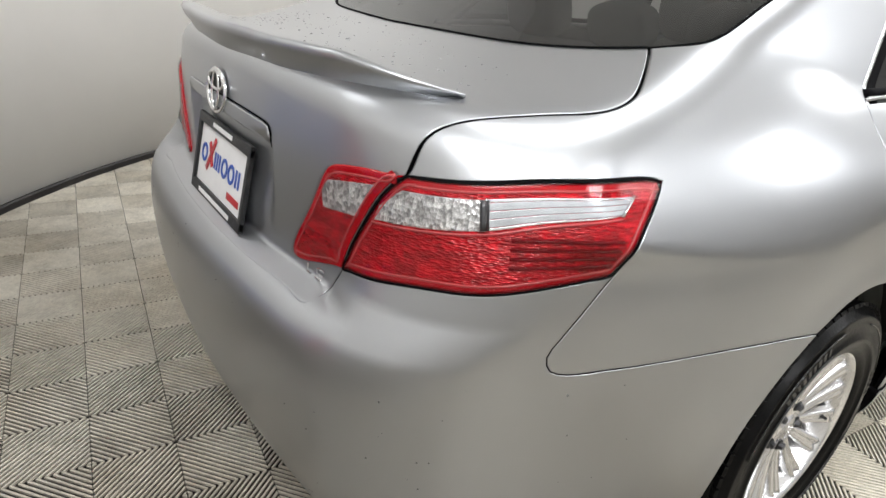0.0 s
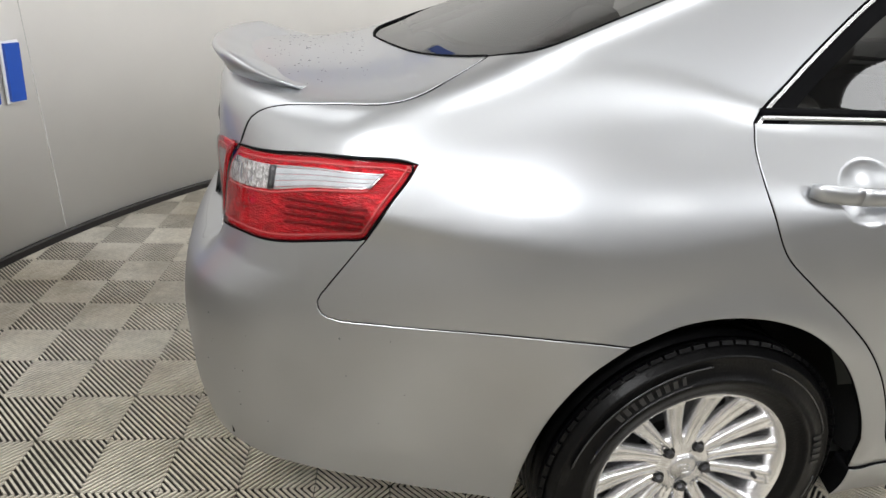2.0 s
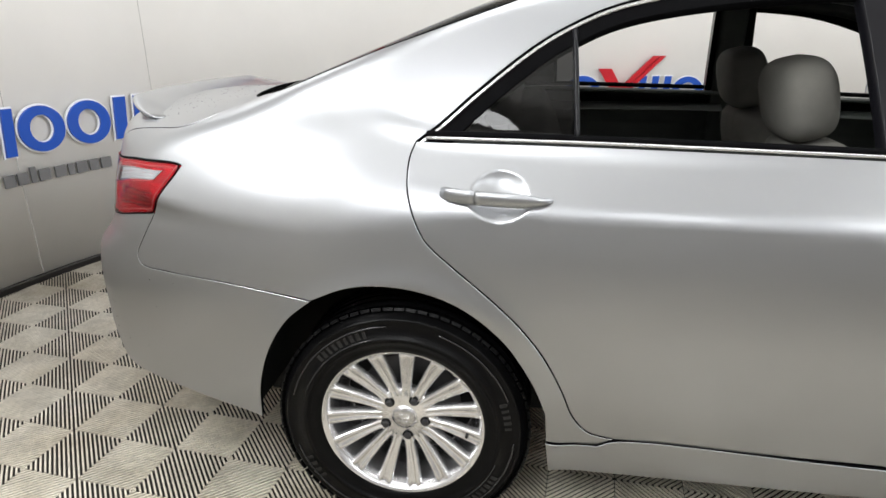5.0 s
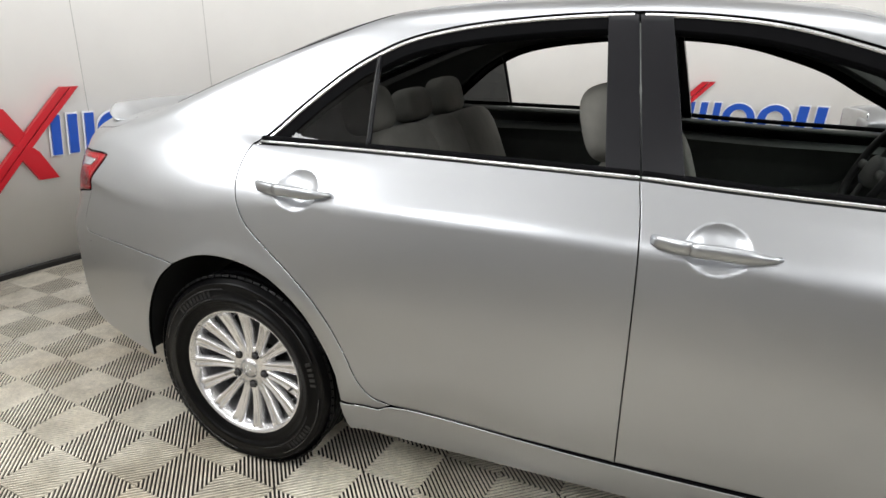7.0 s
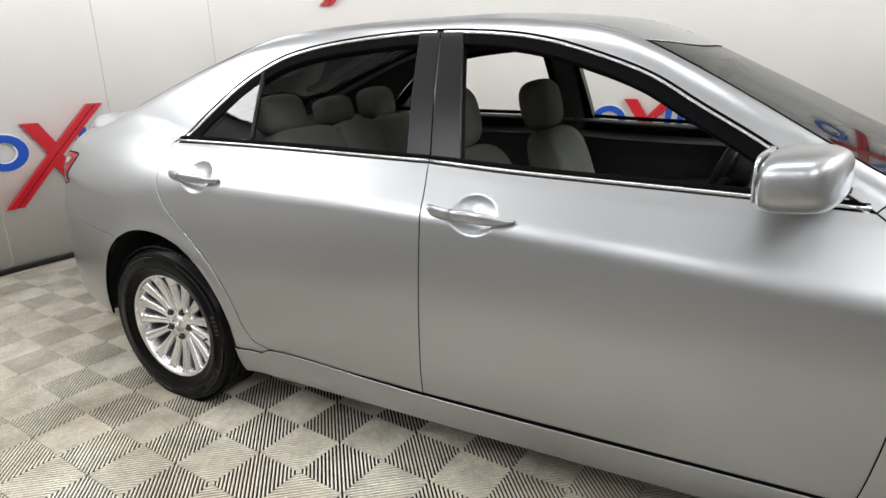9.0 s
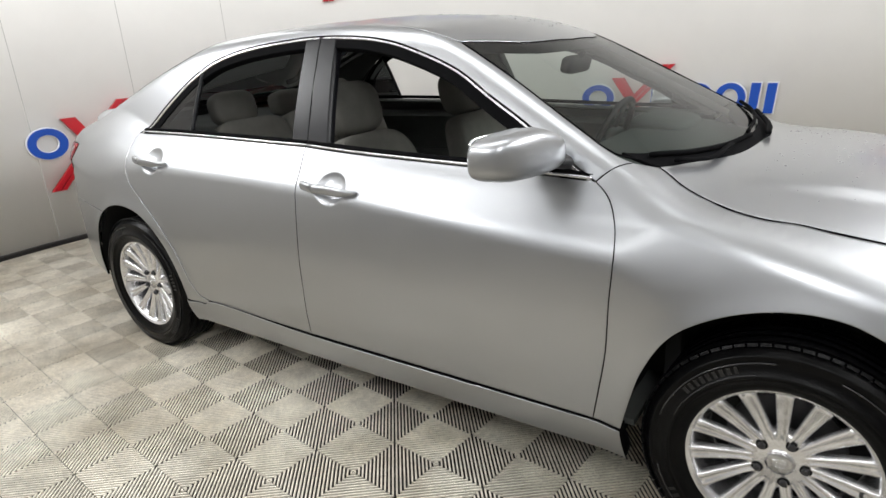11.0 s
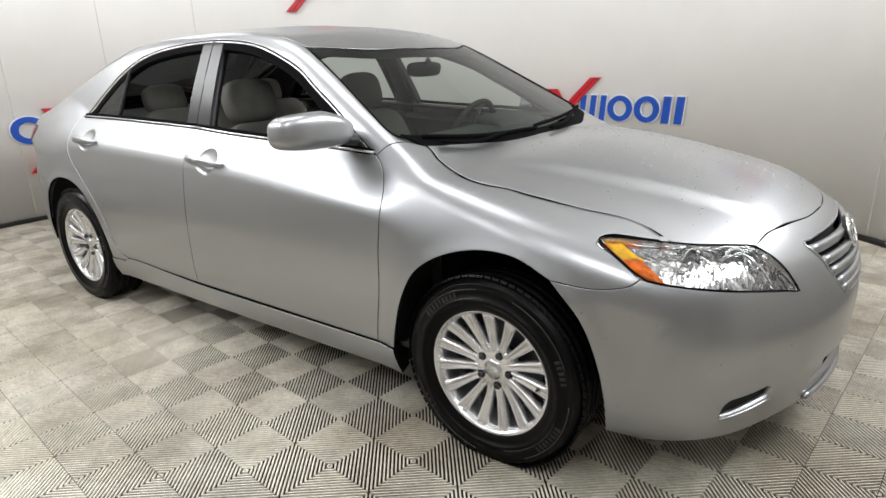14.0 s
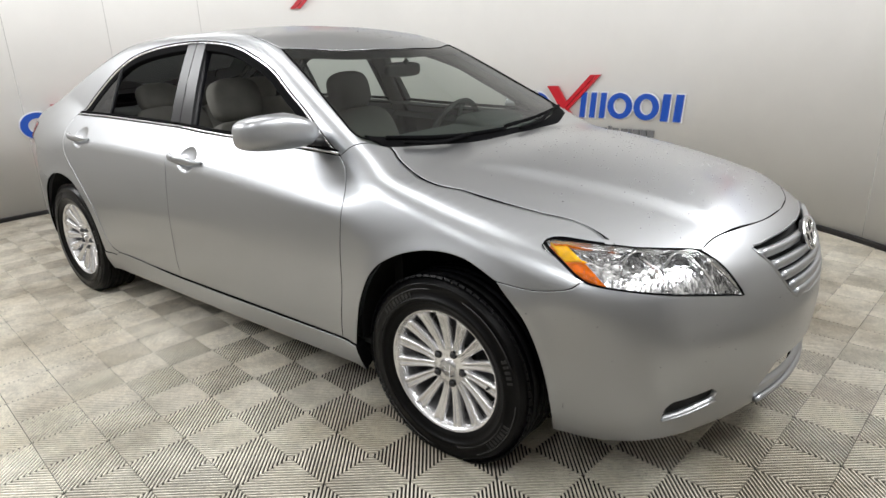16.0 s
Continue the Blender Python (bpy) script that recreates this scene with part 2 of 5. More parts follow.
def sweep(path, a, b, up=(0, 0, 1), n=10, closed=False, bm=None, square=2.0):
    """A rod along a path; a and b are half its width and height, one number or one for each point."""
    bm = bm or bmesh.new()
    path = [Vector(p) for p in path]
    k = len(path)
    a = [a] * k if isinstance(a, (int, float)) else list(a)
    b = [b] * k if isinstance(b, (int, float)) else list(b)
    rings = []
    for i, p in enumerate(path):
        q, r = (path[(i + 1) % k], path[i - 1]) if closed else (path[min(i + 1, k - 1)], path[max(i - 1, 0)])
        tan = (q - r).normalized()
        side = tan.cross(Vector(up)).normalized()
        top = side.cross(tan)
        row = []
        for j in range(n):
            c, s = math.cos(2 * math.pi * (j + .5) / n), math.sin(2 * math.pi * (j + .5) / n)
            c, s = math.copysign(abs(c) ** (2 / square), c), math.copysign(abs(s) ** (2 / square), s)
            row.append(bm.verts.new(p + side * (a[i] * c) + top * (b[i] * s)))
        rings.append(row)
    for i in range(k if closed else k - 1):
        u, v = rings[i], rings[(i + 1) % k]
        for j in range(n):
            bm.faces.new((u[j], u[(j + 1) % n], v[(j + 1) % n], v[j]))
    if not closed:
        bm.faces.new(rings[0])
        bm.faces.new(rings[-1])
    return bm


def pillow(size, m, e1=.45, e2=.45, nu=26, nv=36, bm=None, shape=None):
    """A stuffed form: a rounded box with swelling sides."""
    bm = bm or bmesh.new()

    def f(w, e):
        return math.copysign(abs(w) ** e, w)
    rows = []
    for i in range(nu + 1):
        v = -math.pi / 2 + math.pi * i / nu
        row = []
        for j in range(nv):
            u = 2 * math.pi * j / nv
            p = Vector((f(math.cos(v), e1) * f(math.cos(u), e2) * size[0] / 2, f(math.cos(v), e1) * f(math.sin(u), e2) * size[1] / 2, f(math.sin(v), e1) * size[2] / 2))
            if shape:
                p = shape(p)
            row.append(bm.verts.new(m @ p))
        rows.append(row)
    for r, q in zip(rows, rows[1:]):
        for j in range(nv):
            bm.faces.new((r[j], r[(j + 1) % nv], q[(j + 1) % nv], q[j]))
    bmesh.ops.remove_doubles(bm, verts=bm.verts, dist=1e-5)
    return bm


def prism(poly, z0, z1, m=Matrix(), bm=None):
    """A flat plate with the outline poly."""
    bm = bm or bmesh.new()
    lo = [bm.verts.new(m @ Vector((x, y, z0))) for x, y in poly]
    hi = [bm.verts.new(m @ Vector((x, y, z1))) for x, y in poly]
    k = len(poly)
    bm.faces.new(hi)
    bm.faces.new(lo[::-1])
    for i in range(k):
        bm.faces.new((lo[i], lo[(i + 1) % k], hi[(i + 1) % k], hi[i]))
    return bm


# ---- the booth ----
def wall_at(deg, z, inset=0.0):
    a = radians(deg)
    return pose(CX + (RW - inset) * math.cos(a), CY + (RW - inset) * math.sin(a), z, 90, 0, deg - 90)


def booth():
    n = 240
    def arc(d0, d1):
        bm = bmesh.new()
        steps = int(abs(d1 - d0) / 1.5) + 1
        rows = []
        for d in np.linspace(d0, d1, steps):
            c, v = math.cos(radians(d)), math.sin(radians(d))
            rows.append([bm.verts.new((CX + r * c, CY + r * v, z)) for r, z in ((RW, -.03), (RW, HW), (RW + .12, HW), (RW + .12, -.03))])
        for p, q in zip(rows, rows[1:]):
            for k in range(4):
                bm.faces.new((p[k], q[k], q[(k + 1) % 4], p[(k + 1) % 4]))
        bm.faces.new(rows[0])
        bm.faces.new(rows[-1])
        return bm
    wall = part("wall_round", arc(-8, 232), WALL, None, smooth=True)
    tagged(wall, "round white vinyl photo booth wall with faint smudges", "wall", kind="structure")
    # unseen arc, greyed to darken what the near flank mirrors
    grey_arc = part("wall_entry", arc(232.05, 351.95), UNSEEN_GREY, None, smooth=True)
    tagged(grey_arc, "unseen grey wall closing the booth, dark to dim flank reflections", "wall", kind="structure")
    for w in (wall, grey_arc):
        for p in w.data.polygons:
            p.use_smooth = abs(p.normal.z) < .5 and len(p.vertices) == 4
    bm = lathe([(RW - .001, 0), (RW - .016, .0), (RW - .016, .030), (RW - .010, .038), (RW - .001, .038)], n, pose(CX, CY, 0))
    tagged(part("baseboard", bm, BASE), "low black strip at the foot of the wall", "baseboard", kind="structure")
    bm = lathe([(.001, HW), (RW + .12, HW), (RW + .12, HW + .1), (.001, HW + .1)], 96, pose(CX, CY, 0))
    tagged(part("ceiling", bm, CEIL), "plain white ceiling over the booth", "ceiling", kind="structure")
    bm = lathe([(.001, -.0072), (RW + .1, -.0072), (RW + .1, -.1), (.001, -.1)], 96, pose(CX, CY, 0))
    tagged(part("floor", bm, TILE_BASE), "dark base under ribbed interlocking floor tiles", "floor", kind="structure")
    for deg in (28.6, 40.6, 52.6, 152, 164.6, 176.9, 189, 201, 213):
        part("trim", box(bmesh.new(), (.004, HW - .05, .0012), wall_at(deg, HW / 2 + .02, .0006)), JOINT, wall)
    for deg, _, aim in LAMPS:
        head = thing("round_lamp_head", "unseen round white fill lamp head on the wall top", "lamp", lamp_pose(deg, aim, .012), "lamps round the booth")
        part("shade", lathe([(.001, .18), (.15, .18), (.53, .02), (.545, .0), (.53, .0), (.14, .165), (.001, .165)], 40), WHITE, head, smooth=True)
    fitting = thing("ceiling_lamp", "long white ceiling light over the car", "lamp", pose(CEIL_X, CEIL_Y, HW))
    for sx, sy, ox, oy in ((CEIL_L + .12, .05, 0, CEIL_W / 2 + .035), (CEIL_L + .12, .05, 0, -CEIL_W / 2 - .035), (.05, CEIL_W, CEIL_L / 2 + .035, 0), (.05, CEIL_W, -CEIL_L / 2 - .035, 0)):
        part("lamp_rim", box(bmesh.new(), (sx, sy, .08), pose(ox, oy, -.04), .004), WHITE, fitting)


def bar_logo(deg, z, small=True, rot=1.0):
    """A dealer sign: blue rings and blocks with a large red cross, drawn as plain shapes."""
    sign = thing("wall_sign", "raised blue and red acrylic dealer sign on wall", "sign", None, "signs on the booth wall")
    h = .235

    def plate(poly, name, mat, depth=.022):
        bm = bmesh.new()
        for face in poly:
            prism([(x, y) for x, y in face], .012, .012 + depth, Matrix(), bm)
        for v in bm.verts:
            s = -v.co.x / RW
            a = radians(deg) + s * rot
            r = RW - v.co.z
            v.co = Vector((CX + r * math.cos(a), CY + r * math.sin(a), z + v.co.y))
        bmesh.ops.remove_doubles(bm, verts=bm.verts, dist=1e-4)
        bmesh.ops.delete(bm, geom=[f for f in bm.faces if all(len(e.link_faces) > 2 for e in f.edges)], context="FACES_ONLY")
        return part(name, bm, mat, sign)

    def ring_faces(cx, w, hh, t, n=40):
        o = [(cx + w / 2 * math.cos(2 * math.pi * i / n), hh / 2 * math.sin(2 * math.pi * i / n)) for i in range(n)]
        q = [(cx + (w / 2 - t) * math.cos(2 * math.pi * i / n), (hh / 2 - t * .8) * math.sin(2 * math.pi * i / n)) for i in range(n)]
        return [[o[i], o[(i + 1) % n], q[(i + 1) % n], q[i]] for i in range(n)]

    def slab(x0, x1, y0, y1, lean=0.0):
        k = 8
        out = []
        for i in range(k):
            a, b = x0 + (x1 - x0) * i / k, x0 + (x1 - x0) * (i + 1) / k
            out.append([(a, y0), (b, y0), (b + lean, y1), (a + lean, y1)])
        return out
    b, c = -h / 2, h / 2
    # x runs along the wall from the reader's left
    plate(ring_faces(-.66, .29, h, .062), "ring", BLUE)
    plate(ring_faces(.215, .245, h, .058), "ring", BLUE)
    plate(ring_faces(.478, .245, h, .058), "ring", BLUE)
    # white backing that shows as a thin edge round each form
    for cx_, w_ in ((-.66, .29), (.215, .245), (.478, .245)):
        plate(ring_faces(cx_, w_ + .018, h + .018, .080 if w_ > .28 else .076), "backing", WHITE, .010)
    plate([f for x in (-.195, -.094, .007) for f in slab(x - .009, x + .062, b - .009, c + .009, .02)], "backing", WHITE, .008)
    plate([f for x in (.621, .745) for f in slab(x - .009, x + .079, b - .009, c + .009, .02)], "backing", WHITE, .008)
    for x in (-.195, -.094, .007):
        plate(slab(x, x + .053, b, c, .02), "block", BLUE)
    for x in (.621, .745):
        plate(slab(x, x + .070, b, c, .02), "block", BLUE)
    lo, hi = -.37, .28

    def stroke(x0, w):
        k = 8
        return [[(x0 + .63 * i / k, lo + (hi - lo) * i / k), (x0 + w + .63 * i / k, lo + (hi - lo) * i / k), (x0 + w + .63 * (i + 1) / k, lo + (hi - lo) * (i + 1) / k), (x0 + .63 * (i + 1) / k, lo + (hi - lo) * (i + 1) / k)] for i in range(k)]
    plate(stroke(-.72, .052), "stroke", CRIMSON, .034)
    plate(stroke(-.66, .042), "stroke", CRIMSON, .034)
    plate([[(-.535, .175), (-.425, .175), (-.335, .03), (-.395, -.035)], [(-.335, -.03), (-.275, -.085), (-.19, -.25), (-.30, -.25), (-.385, -.105)]], "stroke", CRIMSON, .03)
    # the small grey line below, as plain bars
    x = -.03
    for w, hh in ((.055, .06), (.055, .06), (.03, .08), (.06, .06), (.0, 0), (.06, .06), (.035, .06), (.06, .06), (.055, .06), (.06, .06)):
        if w and small:
            plate([[(x, c - .385), (x + w, c - .385), (x + w, c - .385 + hh), (x, c - .385 + hh)]], "bar", GREY, .012)
        x += w + .014
    return sign


booth()
for deg, z in ((165.6, .80), (89.7, .785), (127.6, 2.15), (52.0, 2.15)):
    bar_logo(deg, z, z < 1)
# ---- body form ----
def curve(pts):
    """A smooth function through (x, y) pairs with no overshoot."""
    xs, ys = np.array(pts, float).T
    h, d = np.diff(xs), np.diff(ys) / np.diff(xs)
    m = np.empty_like(ys)
    m[0], m[-1] = d[0], d[-1]
    w1, w2 = 2 * h[1:] + h[:-1], h[1:] + 2 * h[:-1]
    with np.errstate(divide="ignore", invalid="ignore"):
        m[1:-1] = np.where(d[:-1] * d[1:] > 0, (w1 + w2) / (w1 / d[:-1] + w2 / d[1:]), 0)

    def f(x):
        x = np.asarray(x, float)
        i = np.clip(np.searchsorted(xs, x) - 1, 0, len(h) - 1)
        t = np.clip((x - xs[i]) / h[i], 0, 1)
        a, b = ys[i], ys[i + 1]
        v = a * (1 + 2 * t) * (1 - t) ** 2 + h[i] * m[i] * t * (1 - t) ** 2 + b * t * t * (3 - 2 * t) + h[i] * m[i + 1] * t * t * (t - 1)
        return v + np.minimum(x - xs[0], 0) * m[0] + np.maximum(x - xs[-1], 0) * m[-1]
    return f


def smax(a, b, k):
    h = np.maximum(k - np.abs(a - b), 0) / k
    return np.maximum(a, b) + h * h * k / 4


def ease(t):
    t = np.clip(t, 0, 1)
    return t * t * (3 - 2 * t)


def smin(a, b, k):
    return -smax(-a, -b, k)


side_low = curve([(.12, .78), (.17, .835), (.23, .872), (.30, .893), (.45, .907), (.6, .908), (.75, .898), (.9, .878), (1.05, .85)])
crease_w = curve([(-1.1, .797), (-.58, .815), (.2, .848), (1.4, .878), (2.3, .874), (2.62, .886), (3.3, .884)])
deck_c = curve([(-1.1, 1.06), (-.9, 1.078), (-.6, 1.09), (-.35, 1.106), (-.1, 1.098), (.08, 1.070), (.3, 1.060), (1.16, 1.041), (2.2, .99), (2.5, 1.0), (2.75, .985), (3.0, .955), (3.2, .918), (3.4, .865), (3.55, .80), (3.7, .70)])
deck_crown = curve([(-1, .12), (-.5, .12), (-.2, .04), (0, 0), (2.3, 0), (2.42, .08), (2.64, .15), (3.2, .27), (3.5, .3)])
rear_x = curve([(.12, -.93), (.2, -.99), (.3, -1.035), (.45, -1.067), (.58, -1.075), (.67, -1.065), (.71, -1.035), (.735, -.985), (.9, -.985), (1.05, -.970)])
rear_side = curve([(.12, -.93), (.2, -.99), (.3, -1.035), (.45, -1.067), (.58, -1.072), (.67, -1.06), (.75, -1.02), (.82, -.988), (.92, -.972), (1.05, -.955)])
front_x = curve([(.1, 3.56), (.17, 3.62), (.22, 3.655), (.3, 3.685), (.4, 3.70), (.5, 3.705), (.6, 3.69), (.7, 3.655), (.76, 3.61), (.85, 3.5)])
glass_w = curve([(-.6, .705), (.03, .745), (.6, .765), (1.1, .775), (2.3, .765)])
roof_c = curve([(-.1, 1.335), (.2, 1.422), (.5, 1.464), (.8, 1.479), (1.1, 1.481), (1.5, 1.457), (1.75, 1.410), (2.1, 1.32)])


def body(x, y, z):
    """The form of the whole shell: below zero inside it."""
    y = np.abs(y)
    taper = .33 * np.maximum(-.1 - x, 0) ** 2 + .14 * np.maximum(x - 2.5, 0) ** 2
    zc = .96 - .052 * x
    low = y - side_low(z) + taper
    slope = np.clip(.86 - .11 * x, .6, .87)
    up = y - (crease_w(x) - slope * (z - zc)) + taper
    side = smax(low, up, .014 + .055 * ease((.30 - x) / .6) + .07 * ease((x - 2.32) / .26))
    for hx, hz in ((.235, .938), (1.335, .905)):
        r = np.hypot((x - hx) / .070, (z - hz) / .053)
        side = side + .020 * smax(1 - r * r, 0, .12)
    for hx, hz, hr in ((0, .325, .392), (2.776, .330, .392)):
        side = side - .007 * np.exp(-((np.hypot(x - hx, z - hz) - hr) / .04) ** 2) * (z > .2)
    w = np.clip((y - .42) / .16, 0, 1)
    w = w * w * (3 - 2 * w)
    up_ = np.clip((z - .70) / .06, 0, 1)
    rear = rear_x(z) * (1 - w) + rear_side(z) * w + (.13 + .08 * up_) * y * y - x
    rear = rear + .020 * ease((.258 - y) / .04) * ease((z - .745) / .12) * ease((.934 - z) / .014)
    front = x - front_x(z) + .47 * y * y
    top = z - deck_c(x) + deck_crown(x) * y * y
    top = top - .013 * ease((.60 - .20 * (x - 2.5) - y) / .07) * ease((x - 2.55) / .3) * ease((3.56 - x) / .16)
    lower = smax(side, rear, .13)
    lower = smax(lower, front, .14)
    lower = smax(lower, top, .05)
    lower = smax(lower, .17 - z, .04)
    g = y - (glass_w(x) - .42 * (z - 1.04) - .25 * (z - 1.04) ** 2 * np.sign(z - 1.04))
    roof = z - roof_c(x) + .13 * y * y
    wind = z - (1.405 - .506 * (x + .034 + .30 * y * y - 1.78))
    back = z - (1.461 + .41 * (x - .12 * y * y - .35))
    green = smax(smax(g, roof, .045), wind, .04)
    green = smax(green, back, .06)
    green = smax(green, .9 - z, .02)
    green = smax(green, -.8 * (x + .72), .08)
    k = .02 + .06 * ease((.06 - x) / .42)
    return smin(lower, green, k)


def cast(ox, oy, oz, dx, dy, dz, far=3.0, steps=44):
    """The outermost point of the shell on rays that start inside it."""
    ox, oy, oz, dx, dy, dz = np.broadcast_arrays(*(np.asarray(v, float) for v in (ox, oy, oz, dx, dy, dz)))
    lo, hi = np.zeros(ox.shape), np.full(ox.shape, far)
    for _ in range(steps):
        mid = (lo + hi) / 2
        inside = body(ox + mid * dx, oy + mid * dy, oz + mid * dz) < 0
        lo, hi = np.where(inside, mid, lo), np.where(inside, hi, mid)
    return ox + lo * dx, oy + lo * dy, oz + lo * dz


def normals(x, y, z, h=4e-4):
    n = np.stack([body(x + h, y, z) - body(x - h, y, z), body(x, y + h, z) - body(x, y - h, z), body(x, y, z + h) - body(x, y, z - h)], -1)
    return n / np.maximum(np.linalg.norm(n, axis=-1, keepdims=True), 1e-9)


# ---- charts: flat maps of the shell on which its panels are cut out ----
class Arc:
    """x along the car, and the angle about a line at belt height."""
    def out(self, a, b):
        f = b / .8
        return cast(a, 0, .95, 0, -np.cos(f), np.sin(f))

    def flat(self, x, y, z):
        return x, .8 * math.atan2(z - .95, -y)


class Top:
    """Seen from above."""
    def out(self, a, b):
        return cast(a, b, .55, 0, 0, 1)

    def flat(self, x, y, z):
        return x, y


class Wrap:
    """Round one end of the car at each height."""
    def __init__(self, sx, cx, cy, r):
        self.sx, self.cx, self.cy, self.r = sx, cx, cy, r
        self.mid = r * math.pi / 2 - cy

    def out(self, a, b):
        m = self.mid
        s = np.where(a > m, 2 * m - a, a)
        f = np.clip(s / self.r, 0, math.pi / 2)
        ox = self.cx + self.sx * np.minimum(s, 0)
        oy = self.cy + np.maximum(s - self.r * math.pi / 2, 0)
        x, y, z = cast(ox, oy, b, self.sx * np.sin(f), -np.cos(f), 0 * a)
        return x, np.where(a > m, -y, y), z

    def flat(self, x, y, z):
        d = self.sx * (x - self.cx)
        if d < 0:
            return d, z
        if y < self.cy:
            return self.r * math.atan2(d, self.cy - y), z
        return self.r * math.pi / 2 + y - self.cy, z


class Lid:
    """Over the boot lid from the rear window down to the bumper."""
    def out(self, a, b):
        f = b / .5
        return cast(-.45, a, .75, -np.sin(f), 0, np.cos(f))

    def flat(self, x, y, z):
        return y, .5 * math.atan2(-(x + .45), z - .75)


ARC, TOP, FRONT, REAR, LID = Arc(), Top(), Wrap(1, 2.95, -.35, .5), Wrap(-1, -.55, -.40, .45), Lid()


def on(chart, pts):
    """Points (x, z) of the side or (x, y, z) of the shell, on a chart."""
    out = []
    for p in pts:
        if len(p) == 2:
            q = cast(p[0], 0, p[1], 0, -1, 0)
            p = (p[0], float(q[1]), p[1])
        out.append(chart.flat(*p))
    return out


def flow(pts, step=.012):
    """A smooth line through a few points."""
    p = np.array(pts, float)
    if len(p) == 2:
        n = max(2, int(np.hypot(*(p[1] - p[0])) / step))
        return p[0] + (p[1] - p[0]) * np.linspace(0, 1, n + 1)[:, None]
    q = np.vstack([2 * p[0] - p[1], p, 2 * p[-1] - p[-2]])
    out = []
    for i in range(1, len(q) - 2):
        a, b, c, d = q[i - 1:i + 3]
        t1, t2, t3 = (np.sqrt(max(np.hypot(*v), 1e-6)) for v in (b - a, c - b, d - c))
        m1 = t2 * ((b - a) / t1 - (c - a) / (t1 + t2) + (c - b) / t2)
        m2 = t2 * ((c - b) / t2 - (d - b) / (t2 + t3) + (d - c) / t3)
        n = max(2, int(np.hypot(*(c - b)) / step))
        t = np.linspace(0, 1, n, endpoint=False)[:, None]
        out.append((2 * t ** 3 - 3 * t ** 2 + 1) * b + (t ** 3 - 2 * t ** 2 + t) * m1 + (3 * t ** 2 - 2 * t ** 3) * c + (t ** 3 - t ** 2) * m2)
    return np.vstack(out + [p[-1:]])


def outline(*curves):
    """One closed line from curves that meet end to end."""
    p = np.vstack([flow(c)[:-1] for c in curves])
    keep = np.hypot(*(p - np.roll(p, 1, 0)).T) > .002
    p = p[keep]
    x, y = p.T
    return p if np.sum(x * np.roll(y, -1) - np.roll(x, -1) * y) > 0 else p[::-1]


def shrink(p, d):
    t = np.roll(p, -1, 0) - np.roll(p, 1, 0)
    t /= np.maximum(np.hypot(*t.T), 1e-9)[:, None]
    return p + d * np.stack([-t[:, 1], t[:, 0]], 1)


def inside(p, poly):
    x, y = p[:, :1], p[:, 1:]
    a, b = poly, np.roll(poly, -1, 0)
    with np.errstate(divide="ignore", invalid="ignore"):
        hit = ((a[:, 1] > y) != (b[:, 1] > y)) & (x < (b[:, 0] - a[:, 0]) * (y - a[:, 1]) / (b[:, 1] - a[:, 1]) + a[:, 0])
    return hit.sum(1) % 2 == 1


